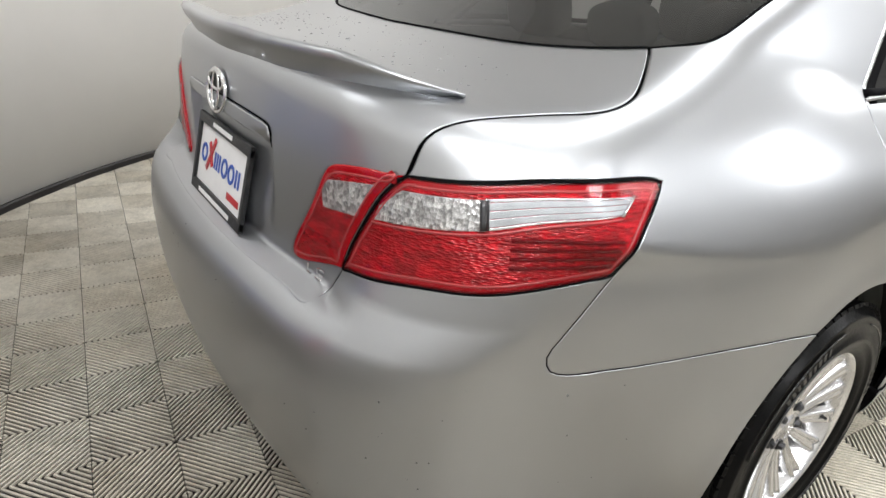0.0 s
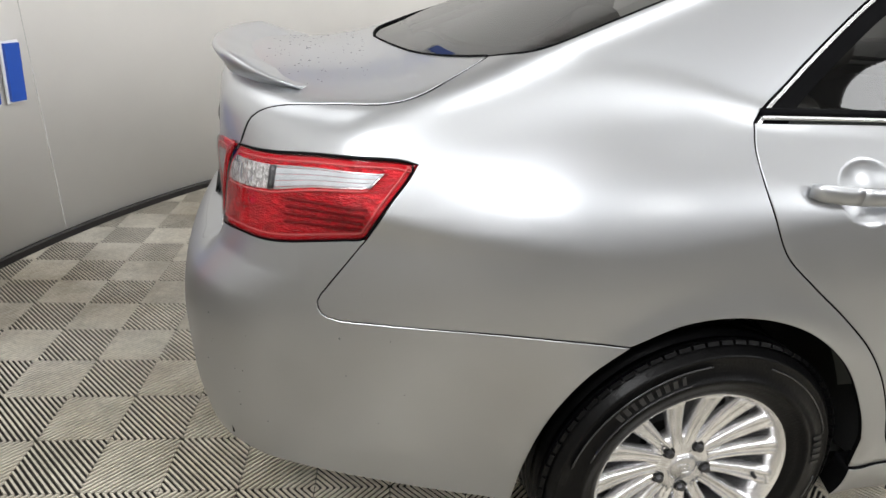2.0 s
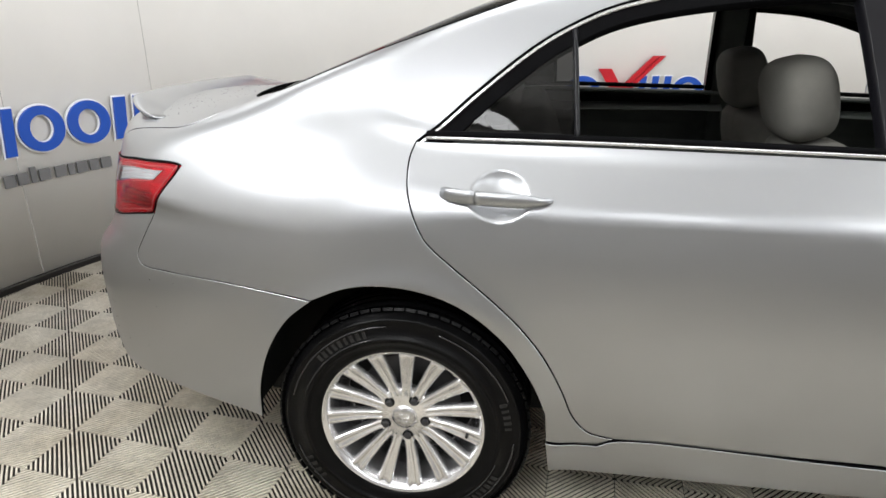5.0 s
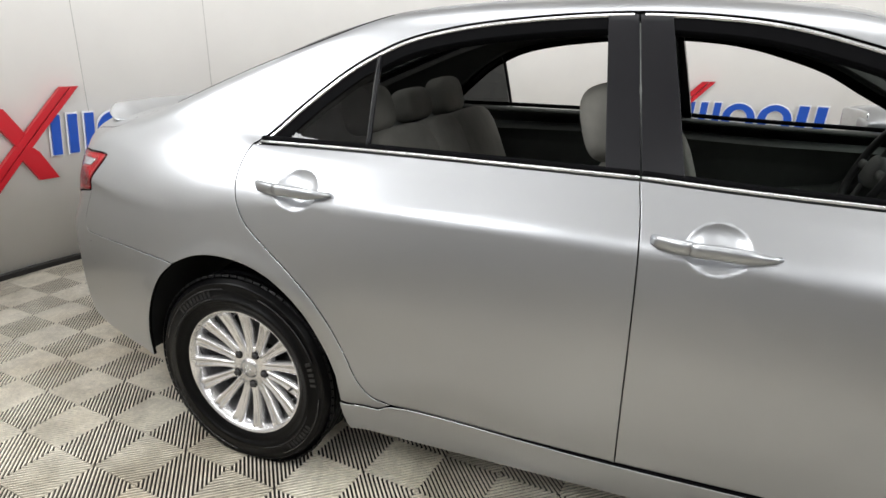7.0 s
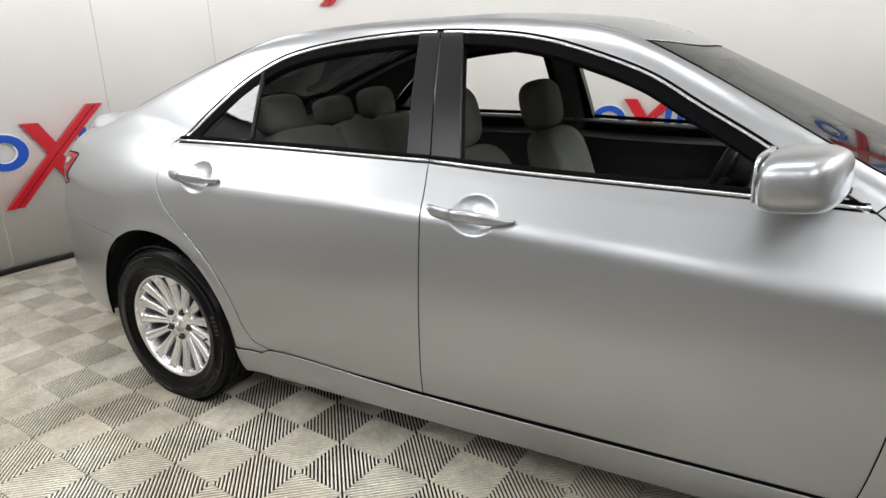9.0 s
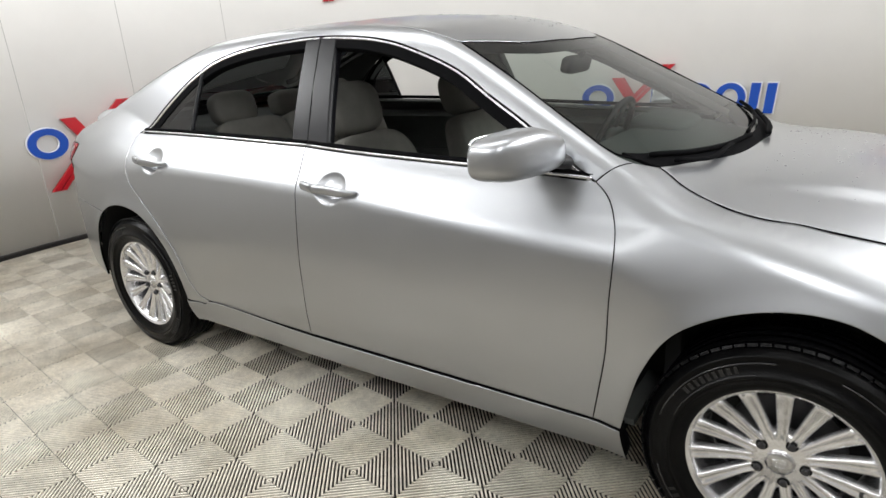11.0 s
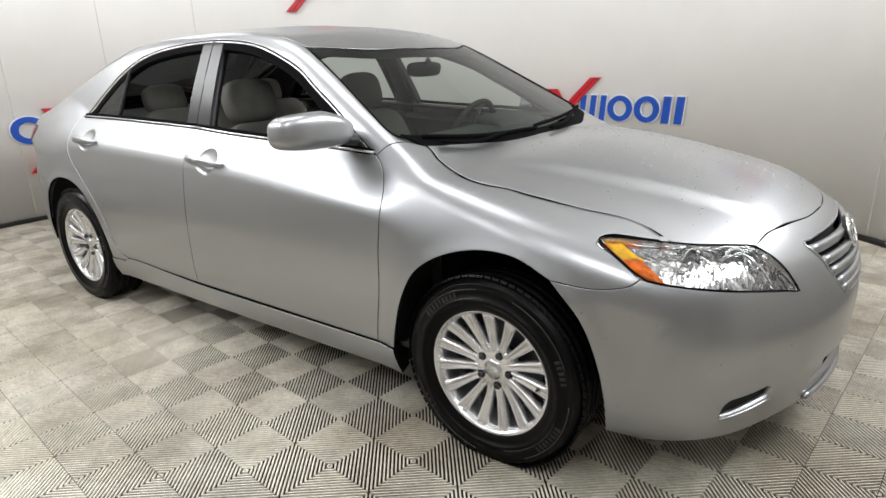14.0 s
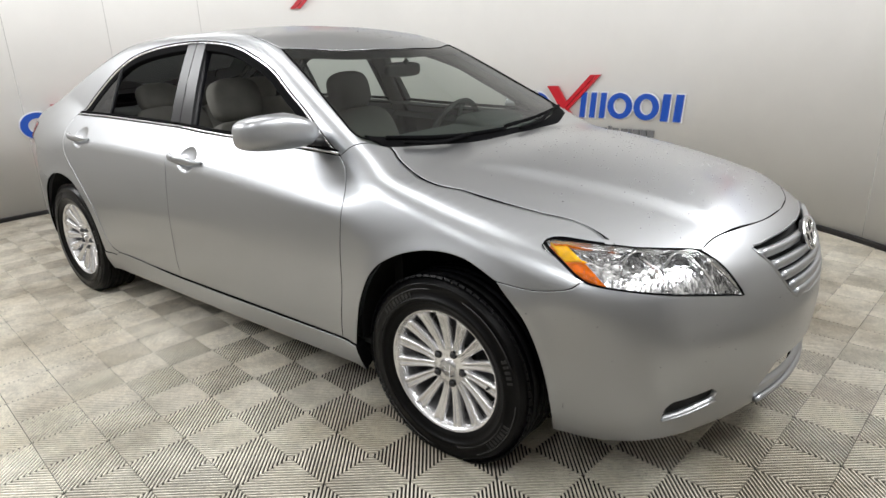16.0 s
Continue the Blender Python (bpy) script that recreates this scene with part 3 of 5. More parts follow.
def panel(name, material, parent, chart, poly, holes=(), gap=.0015, lip=.02, step=.022, off=0.0, label="", mirror=False, hole_lip=.05, edge=.0018, fine=()):
    """A sheet of the shell within the outline poly, with rolled edges; holes go through it."""
    loops = [shrink(poly, gap + edge)] + [shrink(h, -edge) for h in holes]
    lo, hi = poly.min(0), poly.max(0)
    gx, gy = np.meshgrid(np.arange(lo[0], hi[0], step), np.arange(lo[1], hi[1], step * .866))
    gx = gx + (np.arange(gx.shape[0]) % 2)[:, None] * step / 2
    g = np.stack([gx.ravel(), gy.ravel()], 1)
    for fx, fy, fr, fs in fine:
        g = g[np.hypot(g[:, 0] - fx, g[:, 1] - fy) > fr]
        rr = np.arange(fs / 2, fr, fs)
        g = np.vstack([g] + [np.stack([fx + r * np.cos(t), fy + r * np.sin(t)], 1) for r in rr for t in [np.linspace(0, 2 * np.pi, max(6, int(6.28 * r / fs)), endpoint=False)]])
    ok = inside(g, loops[0])
    for h in loops[1:]:
        ok &= ~inside(g, h)
    g = g[ok]
    near = np.vstack(loops)
    far = np.ones(len(g), bool)
    for i in range(0, len(g), 1500):
        far[i:i + 1500] = (((g[i:i + 1500, None] - near[None]) ** 2).sum(-1)).min(1) > (step * .45) ** 2
    g = g[far]
    pts, edges = [], []
    for h in loops:
        n0 = len(pts)
        pts += [Vector(q) for q in h]
        edges += [(n0 + i, n0 + (i + 1) % len(h)) for i in range(len(h))]
    nb = len(pts)
    pts += [Vector(q) for q in g]
    v2, _, tri, *_ = delaunay_2d_cdt(pts, edges, [], 0, 1e-6)
    v = np.array([tuple(q) for q in v2])
    tri = np.array([t for t in tri if len(t) == 3])
    cen = v[tri].mean(1)
    ok = inside(cen, loops[0])
    for h in loops[1:]:
        ok &= ~inside(cen, h)
    tri = tri[ok]
    x, y, z = chart.out(v[:, 0], v[:, 1])
    nrm = normals(x, y, z)
    co = np.stack([x, y, z], 1) + off * nrm
    flipped = np.einsum("ij,ij->i", np.cross(co[tri[:, 1]] - co[tri[:, 0]], co[tri[:, 2]] - co[tri[:, 0]]), nrm[tri[:, 0]]) < 0
    tri[flipped] = tri[flipped][:, ::-1]
    verts, norms, faces, slots = [co], [nrm], [tri], [0] * len(tri)
    base, start = len(co), 0
    for k, h in enumerate(loops):
        ids = np.arange(start, start + len(h))
        start += len(h)
        rim = shrink(h, -edge) if k == 0 else shrink(h, edge)
        rx, ry, rz = chart.out(rim[:, 0], rim[:, 1])
        rn = normals(rx, ry, rz)
        rc = np.stack([rx, ry, rz], 1) + off * rn
        outd = rc - co[ids]
        outd /= np.maximum(np.linalg.norm(outd, axis=1, keepdims=True), 1e-9)
        deep = lip if k == 0 else hole_lip
        verts += [rc - edge * .8 * rn, rc - deep * rn]
        norms += [outd * .8 + rn * .6, outd]
        n, a, b, c = len(h), ids, base + np.arange(len(h)), base + len(h) + np.arange(len(h))
        for p, q in ((a, b), (b, c)):
            faces.append(np.stack([p, q, np.roll(q, -1)], 1))
            faces.append(np.stack([p, np.roll(q, -1), np.roll(p, -1)], 1))
            # outer edge walls of painted sheets go black, standing for shade in the gaps
            slots += [int(p is b and k == 0 and material is PAINT)] * (2 * n)
        base += 2 * n
    co, nrm, tri = np.vstack(verts), np.vstack(norms), np.vstack(faces)
    if mirror:
        co, nrm = co * (1, -1, 1), nrm * (1, -1, 1)
    bad = np.einsum("ij,ij->i", np.cross(co[tri[:, 1]] - co[tri[:, 0]], co[tri[:, 2]] - co[tri[:, 0]]), nrm[tri].mean(1)) < 0
    tri[bad] = tri[bad][:, ::-1]
    me = bpy.data.meshes.new(name)
    me.from_pydata(co.tolist(), [], tri.tolist())
    me.polygons.foreach_set("use_smooth", [True] * len(me.polygons))
    nrm /= np.maximum(np.linalg.norm(nrm, axis=1, keepdims=True), 1e-9)
    me.normals_split_custom_set_from_vertices(nrm.tolist())
    ob = linked(name, me, material, parent, label)
    if material is PAINT:
        me.materials.append(SEAL_OR_GAP)
        me.polygons.foreach_set("material_index", slots)
    return ob


def both(p, chart):
    """A half outline, from the centre line round to the centre line, made whole."""
    if chart is TOP or chart is LID:
        i = 1 if chart is TOP else 0
        q = p.copy()
        q[:, i] *= -1
    else:
        q = p.copy()
        q[:, 0] = 2 * chart.mid - q[:, 0]
    return q[::-1]


def whole(chart, *curves):
    half = np.vstack([flow(c)[:-1] for c in curves[:-1]] + [flow(curves[-1])])
    p = np.vstack([half, both(half, chart)])
    keep = np.hypot(*(p - np.roll(p, 1, 0)).T) > .002
    p = p[keep]
    x, y = p.T
    return p if np.sum(x * np.roll(y, -1) - np.roll(x, -1) * y) > 0 else p[::-1]


def skin(chart, pts, off=0.0, step=.03, mirror=False):
    """A line that lies on the shell, raised by off."""
    p = flow(pts, step)
    x, y, z = chart.out(p[:, 0], p[:, 1])
    c = np.stack([x, y, z], 1) + off * normals(x, y, z)
    return [Vector((a, -b if mirror else b, d)) for a, b, d in c]


# ---- the car: outer panels ----
RD = [(.028, 1.046), (.017, 1.013), (.017, .966), (.027, .921), (.064, .839), (.135, .774), (.22, .706), (.297, .635), (.357, .557), (.402, .474), (.433, .402), (.470, .358), (.537, .339)]
AR = [(.364, .404), (.345, .455), (.322, .50), (.258, .594), (.169, .668), (.075, .707), (-.032, .721), (-.126, .710), (-.215, .673)]
AR2 = [(-.215, .673), (-.283, .615), (-.344, .519), (-.379, .410), (-.392, .30)]
BS = [(-.215, .673), (-.453, .689), (-.657, .686), (-.725, .684), (-.752, .692), (-.759, .716), (-.742, .745), (-.714, .785), (-.674, .841)]
TLR = [(-.674, .841), (-.641, .898), (-.602, .946), (-.586, .969)]
TLT = [(-.586, -.772, .969), (-.616, -.761, .974), (-.745, -.713, .971), (-.821, -.652, .961), (-.893, -.563, .953)]
TLB = [(-.674, -.788, .841), (-.756, -.751, .827), (-.838, -.695, .809), (-.906, -.611, .800), (-.944, -.468, .773)]
TLS = [(-.893, -.563, .953), (-.912, -.537, .924), (-.927, -.505, .865), (-.938, -.480, .812), (-.944, -.468, .773)]
TLI = [(-.893, -.563, .953), (-.936, -.455, .945), (-.945, -.426, .935), (-.955, -.380, .858), (-.965, -.321, .755), (-.965, -.334, .741), (-.944, -.468, .773)]
TR = [(-.893, -.563, .953), (-.868, -.559, 1.004), (-.842, -.567, 1.021), (-.806, -.583, 1.031), (-.718, -.628, 1.042), (-.631, -.673, 1.052), (-.573, -.677, 1.068), (-.504, -.632, 1.095), (-.449, -.583, 1.115), (-.431, -.566, 1.122)]
RG = [(-.431, -.566, 1.122), (-.366, -.622, 1.138), (-.21, -.622, 1.198), (-.092, -.610, 1.243), (.023, -.605, 1.283), (.237, -.584, 1.358), (.40, -.535, 1.41)]
DITCH = [(.40, -.535, 1.41), (.8, -.505, 1.44), (1.2, -.505, 1.435), (1.45, -.538, 1.42), (1.62, -.572, 1.39), (1.715, -.577, 1.362)]
WS = [(1.715, -.577, 1.362), (1.93, -.63, 1.25), (2.153, -.68, 1.122), (2.288, -.702, 1.048), (2.340, -.692, 1.025)]
APS = [(2.34, -0.692, 1.025), (2.325, -0.717, 1.025), (2.305, -0.755, 1.02), (2.285, -0.777, 1.006), (2.262, -0.792, 0.985)]
DLO = [(.028, 1.046), (.09, 1.092), (.157, 1.151), (.30, 1.262), (.376, 1.306), (.47, 1.347), (.60, 1.378), (.80, 1.402), (1.07, 1.414), (1.30, 1.402), (1.43, 1.383), (1.55, 1.352), (1.743, 1.284), (1.89, 1.203), (2.024, 1.129), (2.148, 1.050), (2.262, .985)]
BELT = [(.028, 1.046), (.44, 1.043), (1.15, 1.030), (1.41, 1.016), (1.96, .997), (2.262, .985)]
FD = [(2.262, .985), (2.305, .95), (2.335, .89), (2.349, .817), (2.346, .70), (2.342, .546), (2.325, .42), (2.308, .321)]
BSEAM = [(1.150, 1.030), (1.168, .91), (1.172, .70), (1.171, .50), (1.170, .322)]
AF = [(2.39, .315), (2.415, .42), (2.441, .51), (2.507, .629), (2.61, .70), (2.747, .738), (2.871, .731), (2.985, .681)]
AF2 = [(2.985, .681), (3.078, .572), (3.132, .436), (3.154, .30), (3.144, .195)]
FS = [(2.985, .681), (3.093, .671), (3.158, .679), (3.203, .692), (3.225, .712)]
HLL = [(3.225, -.811, .712), (3.209, -.809, .724), (3.138, -.794, .765), (3.082, -.766, .793), (3.080, -.755, .799)]
HLT = [(3.080, -.755, .799), (3.11, -.735, .799), (3.256, -.658, .785)]
HLT2 = [(3.256, -.658, .785), (3.312, -.628, .78), (3.40, -.56, .773), (3.454, -.511, .766)]
HLR = [(3.454, -.511, .766), (3.498, -.504, .74), (3.546, -.494, .695), (3.578, -.475, .638)]
HLB = [(3.578, -.475, .638), (3.504, -.606, .663), (3.388, -.725, .685), (3.271, -.795, .702), (3.225, -.811, .712)]
HL = [(2.395, -0.652, 1.008), (2.417, -0.655, 0.996), (2.46, -0.667, 0.971), (2.502, -0.684, 0.952), (2.56, -0.714, 0.933), (2.61, -0.727, 0.921), (2.67, -0.722, 0.909), (2.746, -0.703, 0.898), (2.803, -0.697, 0.887), (2.997, -0.665, 0.852), (3.117, -0.636, 0.832), (3.194, -0.64, 0.81), (3.256, -0.658, 0.785)]
HF = [(3.454, -.511, .766), (3.466, -.431, .783), (3.497, -.335, .79), (3.543, -.182, .788), (3.562, 0, .788)]
COWL = [(2.340, -.692, 1.025), (2.395, -0.652, 1.008), (2.47, -.50, 1.0), (2.54, -.30, 1.0), (2.575, 0, 1.0)]
GB = [(-.431, -.566, 1.122), (-.479, -.497, 1.113), (-.538, -.359, 1.108), (-.581, -.127, 1.109), (-.592, 0, 1.109)]



def snap(pts):
    """Points moved onto the shell along the lines that the side chart uses."""
    out = []
    for x, y, z in pts:
        k = math.hypot(y, z - .95)
        out.append(tuple(float(v) for v in cast(x, 0, .95, 0, y / k, (z - .95) / k)))
    return out


TR, RG, DITCH = snap(TR), snap(RG), snap(DITCH)
WS = snap(WS[:-1]) + WS[-1:]
GB = [(x, y, float(cast(x, y, .55, 0, 0, 1)[2])) for x, y, z in GB]
RG[0] = GB[0] = TR[-1]
HL[:7] = snap(HL[:7])
COWL[1] = HL[0]
TLT[-1] = TLS[0] = TLI[0] = TR[0]
car = thing("sedan_car", "silver four-door sedan parked on ribbed grey floor tiles", "car", pose(0, 0, 0))


def rev(c):
    return c[::-1]


def off2(p, d):
    """A line of the chart moved sideways."""
    t = np.gradient(p, axis=0)
    t /= np.maximum(np.hypot(*t.T), 1e-9)[:, None]
    return p + d * np.stack([-t[:, 1], t[:, 0]], 1)


A = lambda c: on(ARC, c)
for mir in (False, True):
    uniside = panel("body_side", PAINT, car, ARC, outline(A(RD), A([RD[-1], (.50, .318), (.372, .318)]), A([(.372, .318), AR[0]]), A(AR), A(BS), A(TLR), A(TLT), A(TR), A(RG), A(DITCH), A(WS), A(APS), A(rev(DLO))), mirror=mir, step=.018, lip=.012)
    sill = panel("sill", PAINT, car, ARC, outline(A([(.372, .318), (.50, .318)]), A([(.50, .318), (.537, .337), (1.17, .320), (2.308, .319)]), A([(2.308, .319), (2.388, .313)]), A([(2.388, .313), (2.40, .205)]), A([(2.40, .205), (1.4, .207), (.385, .212)]), A([(.385, .212), (.372, .318)])), mirror=mir, lip=.05, off=.006, gap=.0008)
    rear_door = panel("rear_door", PAINT, car, ARC, outline(A(RD), A([RD[-1], (.70, .333), (1.170, .324)]), A(rev(BSEAM)), A(rev(BELT[:3]))), mirror=mir, step=.016, fine=[(*on(ARC, [(.235, .938)])[0], .11, .005)])
    front_door = panel("front_door", PAINT, car, ARC, outline(A(BSEAM), A([(1.170, .324), (1.7, .323), (2.308, .321)]), A(rev(FD)), A(rev(BELT[2:]))), mirror=mir, step=.016, fine=[(*on(ARC, [(1.335, .905)])[0], .11, .005)])
    fender = panel("front_fender", PAINT, car, ARC, outline(A(FD), A([(2.308, .321), (2.39, .315)]), A(AF), A(FS), A(HLL), A(HLT), A(rev(HL)), A([(2.395, -0.652, 1.008), (2.340, -.692, 1.025)]), A(APS)), mirror=mir, step=.011, lip=.012)
    # door frames: a painted strip, then black rubber, and the pillars between the windows
    top = flow(A(DLO), .012)
    cut = int(np.argmin(abs(top[:, 0] - 1.095)))
    for door, line in ((rear_door, top[:cut]), (front_door, top[cut + 1:])):
        for name, mt, d0, d1, o in (("frame_strip", SATIN, .005, .012, -.002), ("window_seal", SEAL_OR_GAP, .001, .050, -.008)):
            a, b = off2(line, -d0), off2(line, -d1)
            # keep to the strip above the belt
            p = np.vstack([a, b[::-1]])
            x, y = p.T
            p = p if np.sum(x * np.roll(y, -1) - np.roll(x, -1) * y) > 0 else p[::-1]
            panel(name, mt, door, ARC, p, gap=0, lip=.03, off=o, mirror=mir, step=.03, edge=.0015)
    bt, bb = on(ARC, [(1.018, 1.408), (1.0942, 1.410), (1.0958, 1.410), (1.175, 1.404)]), on(ARC, [(1.066, 1.043), (1.1497, 1.041), (1.1513, 1.040), (1.250, 1.036)])
    panel("pillar_cover", GLOSS_BLACK, rear_door, ARC, outline([bt[0], bt[1]], [bt[1], bb[1]], [bb[1], bb[0]], [bb[0], bt[0]]), gap=.001, lip=.04, off=-.004, mirror=mir, step=.03)
    panel("pillar_cover", GLOSS_BLACK, front_door, ARC, outline([bt[2], bt[3]], [bt[3], bb[3]], [bb[3], bb[2]], [bb[2], bt[2]]), gap=.001, lip=.04, off=-.004, mirror=mir, step=.03)
    # bright strips along the belt, with rubber above them
    for door, line in ((rear_door, [(.05, 1.052), (.44, 1.049), (1.147, 1.036)]), (front_door, [(1.154, 1.036), (1.41, 1.022), (1.96, 1.003), (2.25, .992)])):
        part("belt_strip", sweep(skin(ARC, on(ARC, line), .0, .04, mir), .0035, .0048, n=8), SATIN, door, "bright metal strip", smooth=True)
        part("belt_seal", sweep([p + Vector((0, (-.016 if mir else .016), .007)) for p in skin(ARC, on(ARC, line), 0, .04, mir)], .013, .009, n=8), SEAL_OR_GAP, door, smooth=True)
    # fixed quarter pane and its divider
    div = on(ARC, [(.392, 1.300), (.408, 1.05)])
    q = on(ARC, [(.060, 1.056), (.40, 1.054), (.388, 1.30)])
    edge = off2(top, -.022)
    edge = edge[(edge[:, 0] > .07) & (edge[:, 0] < .385)]
    panel("quarter_window", TINTED, rear_door, ARC, outline([q[0], q[1]], [q[1], q[2]], [q[2], *edge[::-3].tolist(), q[0]]), gap=0, lip=.004, off=-.012, mirror=mir, step=.03, edge=.001)
    part("divider_bar", sweep(skin(ARC, div, -.010, .03, mir), .010, .007, up=(1, 0, 0), n=8), GLOSS_BLACK, rear_door, smooth=True)

T = lambda c: on(TOP, c)
hood = panel("hood", PAINT, car, TOP, whole(TOP, T(rev(COWL[1:])), T(HL), T(HLT2), T(HF)), step=.022, gap=.0012)
wtop = T([(1.862, 0, 0), (1.825, -.33, 0), WS[0]])
roof = panel("roof", PAINT, car, TOP, whole(TOP, T([(.335, 0, 0), DITCH[0]]), T(DITCH), rev(wtop)), step=.02)
windscreen = panel("windscreen", WINDSCREEN, car, TOP, whole(TOP, wtop, T(WS), T(COWL)), gap=.004, lip=.006, step=.02, off=-.003)
# tint band, deepened to paint in the dark ceiling mirrored there
panel("shade_band", GLOSS_BLACK, windscreen, TOP, whole(TOP, wtop, T([WS[0], (1.79, -.597, 0)]), T([(1.79, -.597, 0), (1.895, -.34, 0), (1.935, 0, 0)])), gap=.006, lip=.002, off=-.008, step=.03)
rear_glass = panel("rear_window", REAR_GLASS, car, TOP, whole(TOP, T([(.335, 0, 0), DITCH[0]]), T(rev(RG)), T(GB)), gap=.003, lip=.01, step=.03, off=-.004)
for m_ in (False, True):
    part("glass_seal", sweep(skin(TOP, T(RG), -.002, .04, m_), .0035, .003, n=6), SEAL_OR_GAP, rear_glass, smooth=True)
    part("glass_seal", sweep(skin(TOP, T(WS), -.001, .04, m_), .004, .003, n=6), SEAL_OR_GAP, windscreen, smooth=True)
part("glass_seal", sweep(skin(TOP, np.vstack([flow(T(GB)), flow(T(GB))[::-1][1:] * (1, -1)])[::4].tolist(), .0, .05), .0035, .003, n=6), SEAL_OR_GAP, rear_glass, smooth=True)

D = lambda c: on(LID, c)
lid_low = [(-.944, -.468, .773), (-.955, -.450, .735), (-.984, -.452, .720), (-1.005, -.369, .716), (-1.018, -.22, .714), (-1.02, 0, .714)]
lid_poly = whole(LID, D(rev(GB)), D(rev(TR)), D(TLS), D([(a, b, c - .0035 * (c < .73)) for a, b, c in lid_low]))
boot_lid = panel("boot_lid", PAINT, car, LID, lid_poly, step=.012)

W = lambda c: on(REAR, c)
rb_low = [(-.392, -.872, .30), (-.63, -.80, .315), (-.83, -.72, .318), (-.935, -.65, .328), (-1.02, -.5, .338), (-1.05, -.3, .343), (-1.055, 0, .343)]
rear_bumper = panel("rear_bumper", PAINT, car, REAR, whole(REAR, W(rev([(a, b, c + .0035 * (c < .73)) for a, b, c in lid_low])), W(rev(TLB)), W(rev(BS)), W(AR2), W(rb_low)), step=.018, lip=.012, gap=.0006)

N = lambda c: on(FRONT, c)
fb_low = [(3.144, -.785, .195), (3.26, -.75, .19), (3.38, -.70, .195), (3.50, -.60, .205), (3.60, -.40, .21), (3.66, 0, .212)]
grille_hole = whole(FRONT, N([(3.61, 0, .752), (3.60, -.15, .752), (3.575, -.27, .750), (3.55, -.355, .744)]), N([(3.55, -.355, .744), (3.60, -.318, .68), (3.645, -.268, .61), (3.662, -.225, .574)]), N([(3.662, -.225, .574), (3.69, -.12, .560), (3.695, 0, .558)]))
fog = outline(N([(3.44, -.70, .292), (3.45, -.697, .335), (3.46, -.68, .352)]), N([(3.46, -.68, .352), (3.545, -.578, .368)]), N([(3.545, -.578, .368), (3.552, -.553, .35), (3.552, -.56, .325)]), N([(3.552, -.56, .325), (3.44, -.70, .292)]))
fog2 = fog[::-1].copy()
fog2[:, 0] = 2 * FRONT.mid - fog2[:, 0]
low_hole = whole(FRONT, N([(3.67, 0, .375), (3.66, -.30, .37)]), N([(3.66, -.30, .37), (3.64, -.36, .30)]), N([(3.64, -.36, .30), (3.66, 0, .285)]))
front_bumper = panel("front_bumper", PAINT, car, FRONT, whole(FRONT, N(rev(HF)), N(HLR), N(HLB), N(rev(FS)), N(AF2), N(fb_low)), holes=[grille_hole, fog, fog2, low_hole], step=.016, lip=.012, gap=.0006, hole_lip=.02)
for poly, nm in ((grille_hole, "grille_backing"), (fog, "fog_recess"), (fog2, "fog_recess"), (low_hole, "intake_backing")):
    panel(nm, DARK, front_bumper, FRONT, shrink(poly, -.02 if nm != "fog_recess" else -.006), gap=0, lip=.002, off=-.05 if nm != "fog_recess" else -.019, step=.04)

# ---- wheels ----
def tyre_mesh():
    half = [(.205, .070), (.212, .088), (.221, .097), (.234, .103), (.250, .1065), (.2505, .1085), (.262, .109), (.2625, .1075), (.285, .106), (.304, .1), (.306, .1015), (.311, .0995), (.312, .097), (.322, .086), (.329, .072), (.331, .060), (.324, .058), (.324, .050), (.3315, .048), (.332, .022), (.325, .020), (.325, .012), (.332, .010)]
    prof = half + [(r, -z) for r, z in reversed(half)]
    return settle(lathe(prof, 120))


def settle(bm):
    """Turns a tyre form upright and flattens its foot."""
    bm.transform(pose(0, 0, 0, 90))
    for v in bm.verts:
        if v.co.z < -.3185:
            v.co.y *= 1 + (-.3185 - v.co.z) * 2.5
            v.co.z = -.3185
    return bm


def tread_mesh():
    bm = bmesh.new()
    for i in range(72):
        a = 2 * math.pi * i / 72
        for s in (1, -1):
            box(bm, (.008, .0235, .034), pose(0, 0, 0, 0, 0, math.degrees(a)) @ pose(.3238, 0, s * .073, 0, s * 32, 0))
    return settle(bm)


def spoke_mesh():
    bm = bmesh.new()
    rows = []
    for i in range(9):
        f = i / 8
        r = .062 + (.2115 - .062) * f
        w = .0105 + .0115 * f + .004 * max(0, .2 - f) * 5
        h = .055 + .030 * f ** 1.6
        d = .028 - .010 * f
        sec = [(-w, h - d), (-w * .98, h - .003), (-w * .62, h + .0022), (-w * .3, h - .0005), (0, h - .004), (w * .3, h - .0005), (w * .62, h + .0022), (w * .98, h - .003), (w, h - d)]
        rows.append([bm.verts.new((r, y, z)) for y, z in sec])
    for p, q in zip(rows, rows[1:]):
        for j in range(8):
            bm.faces.new((p[j], q[j], q[j + 1], p[j + 1]))
    bm.faces.new(rows[-1])
    bm.transform(pose(0, 0, 0, 90))
    return bm


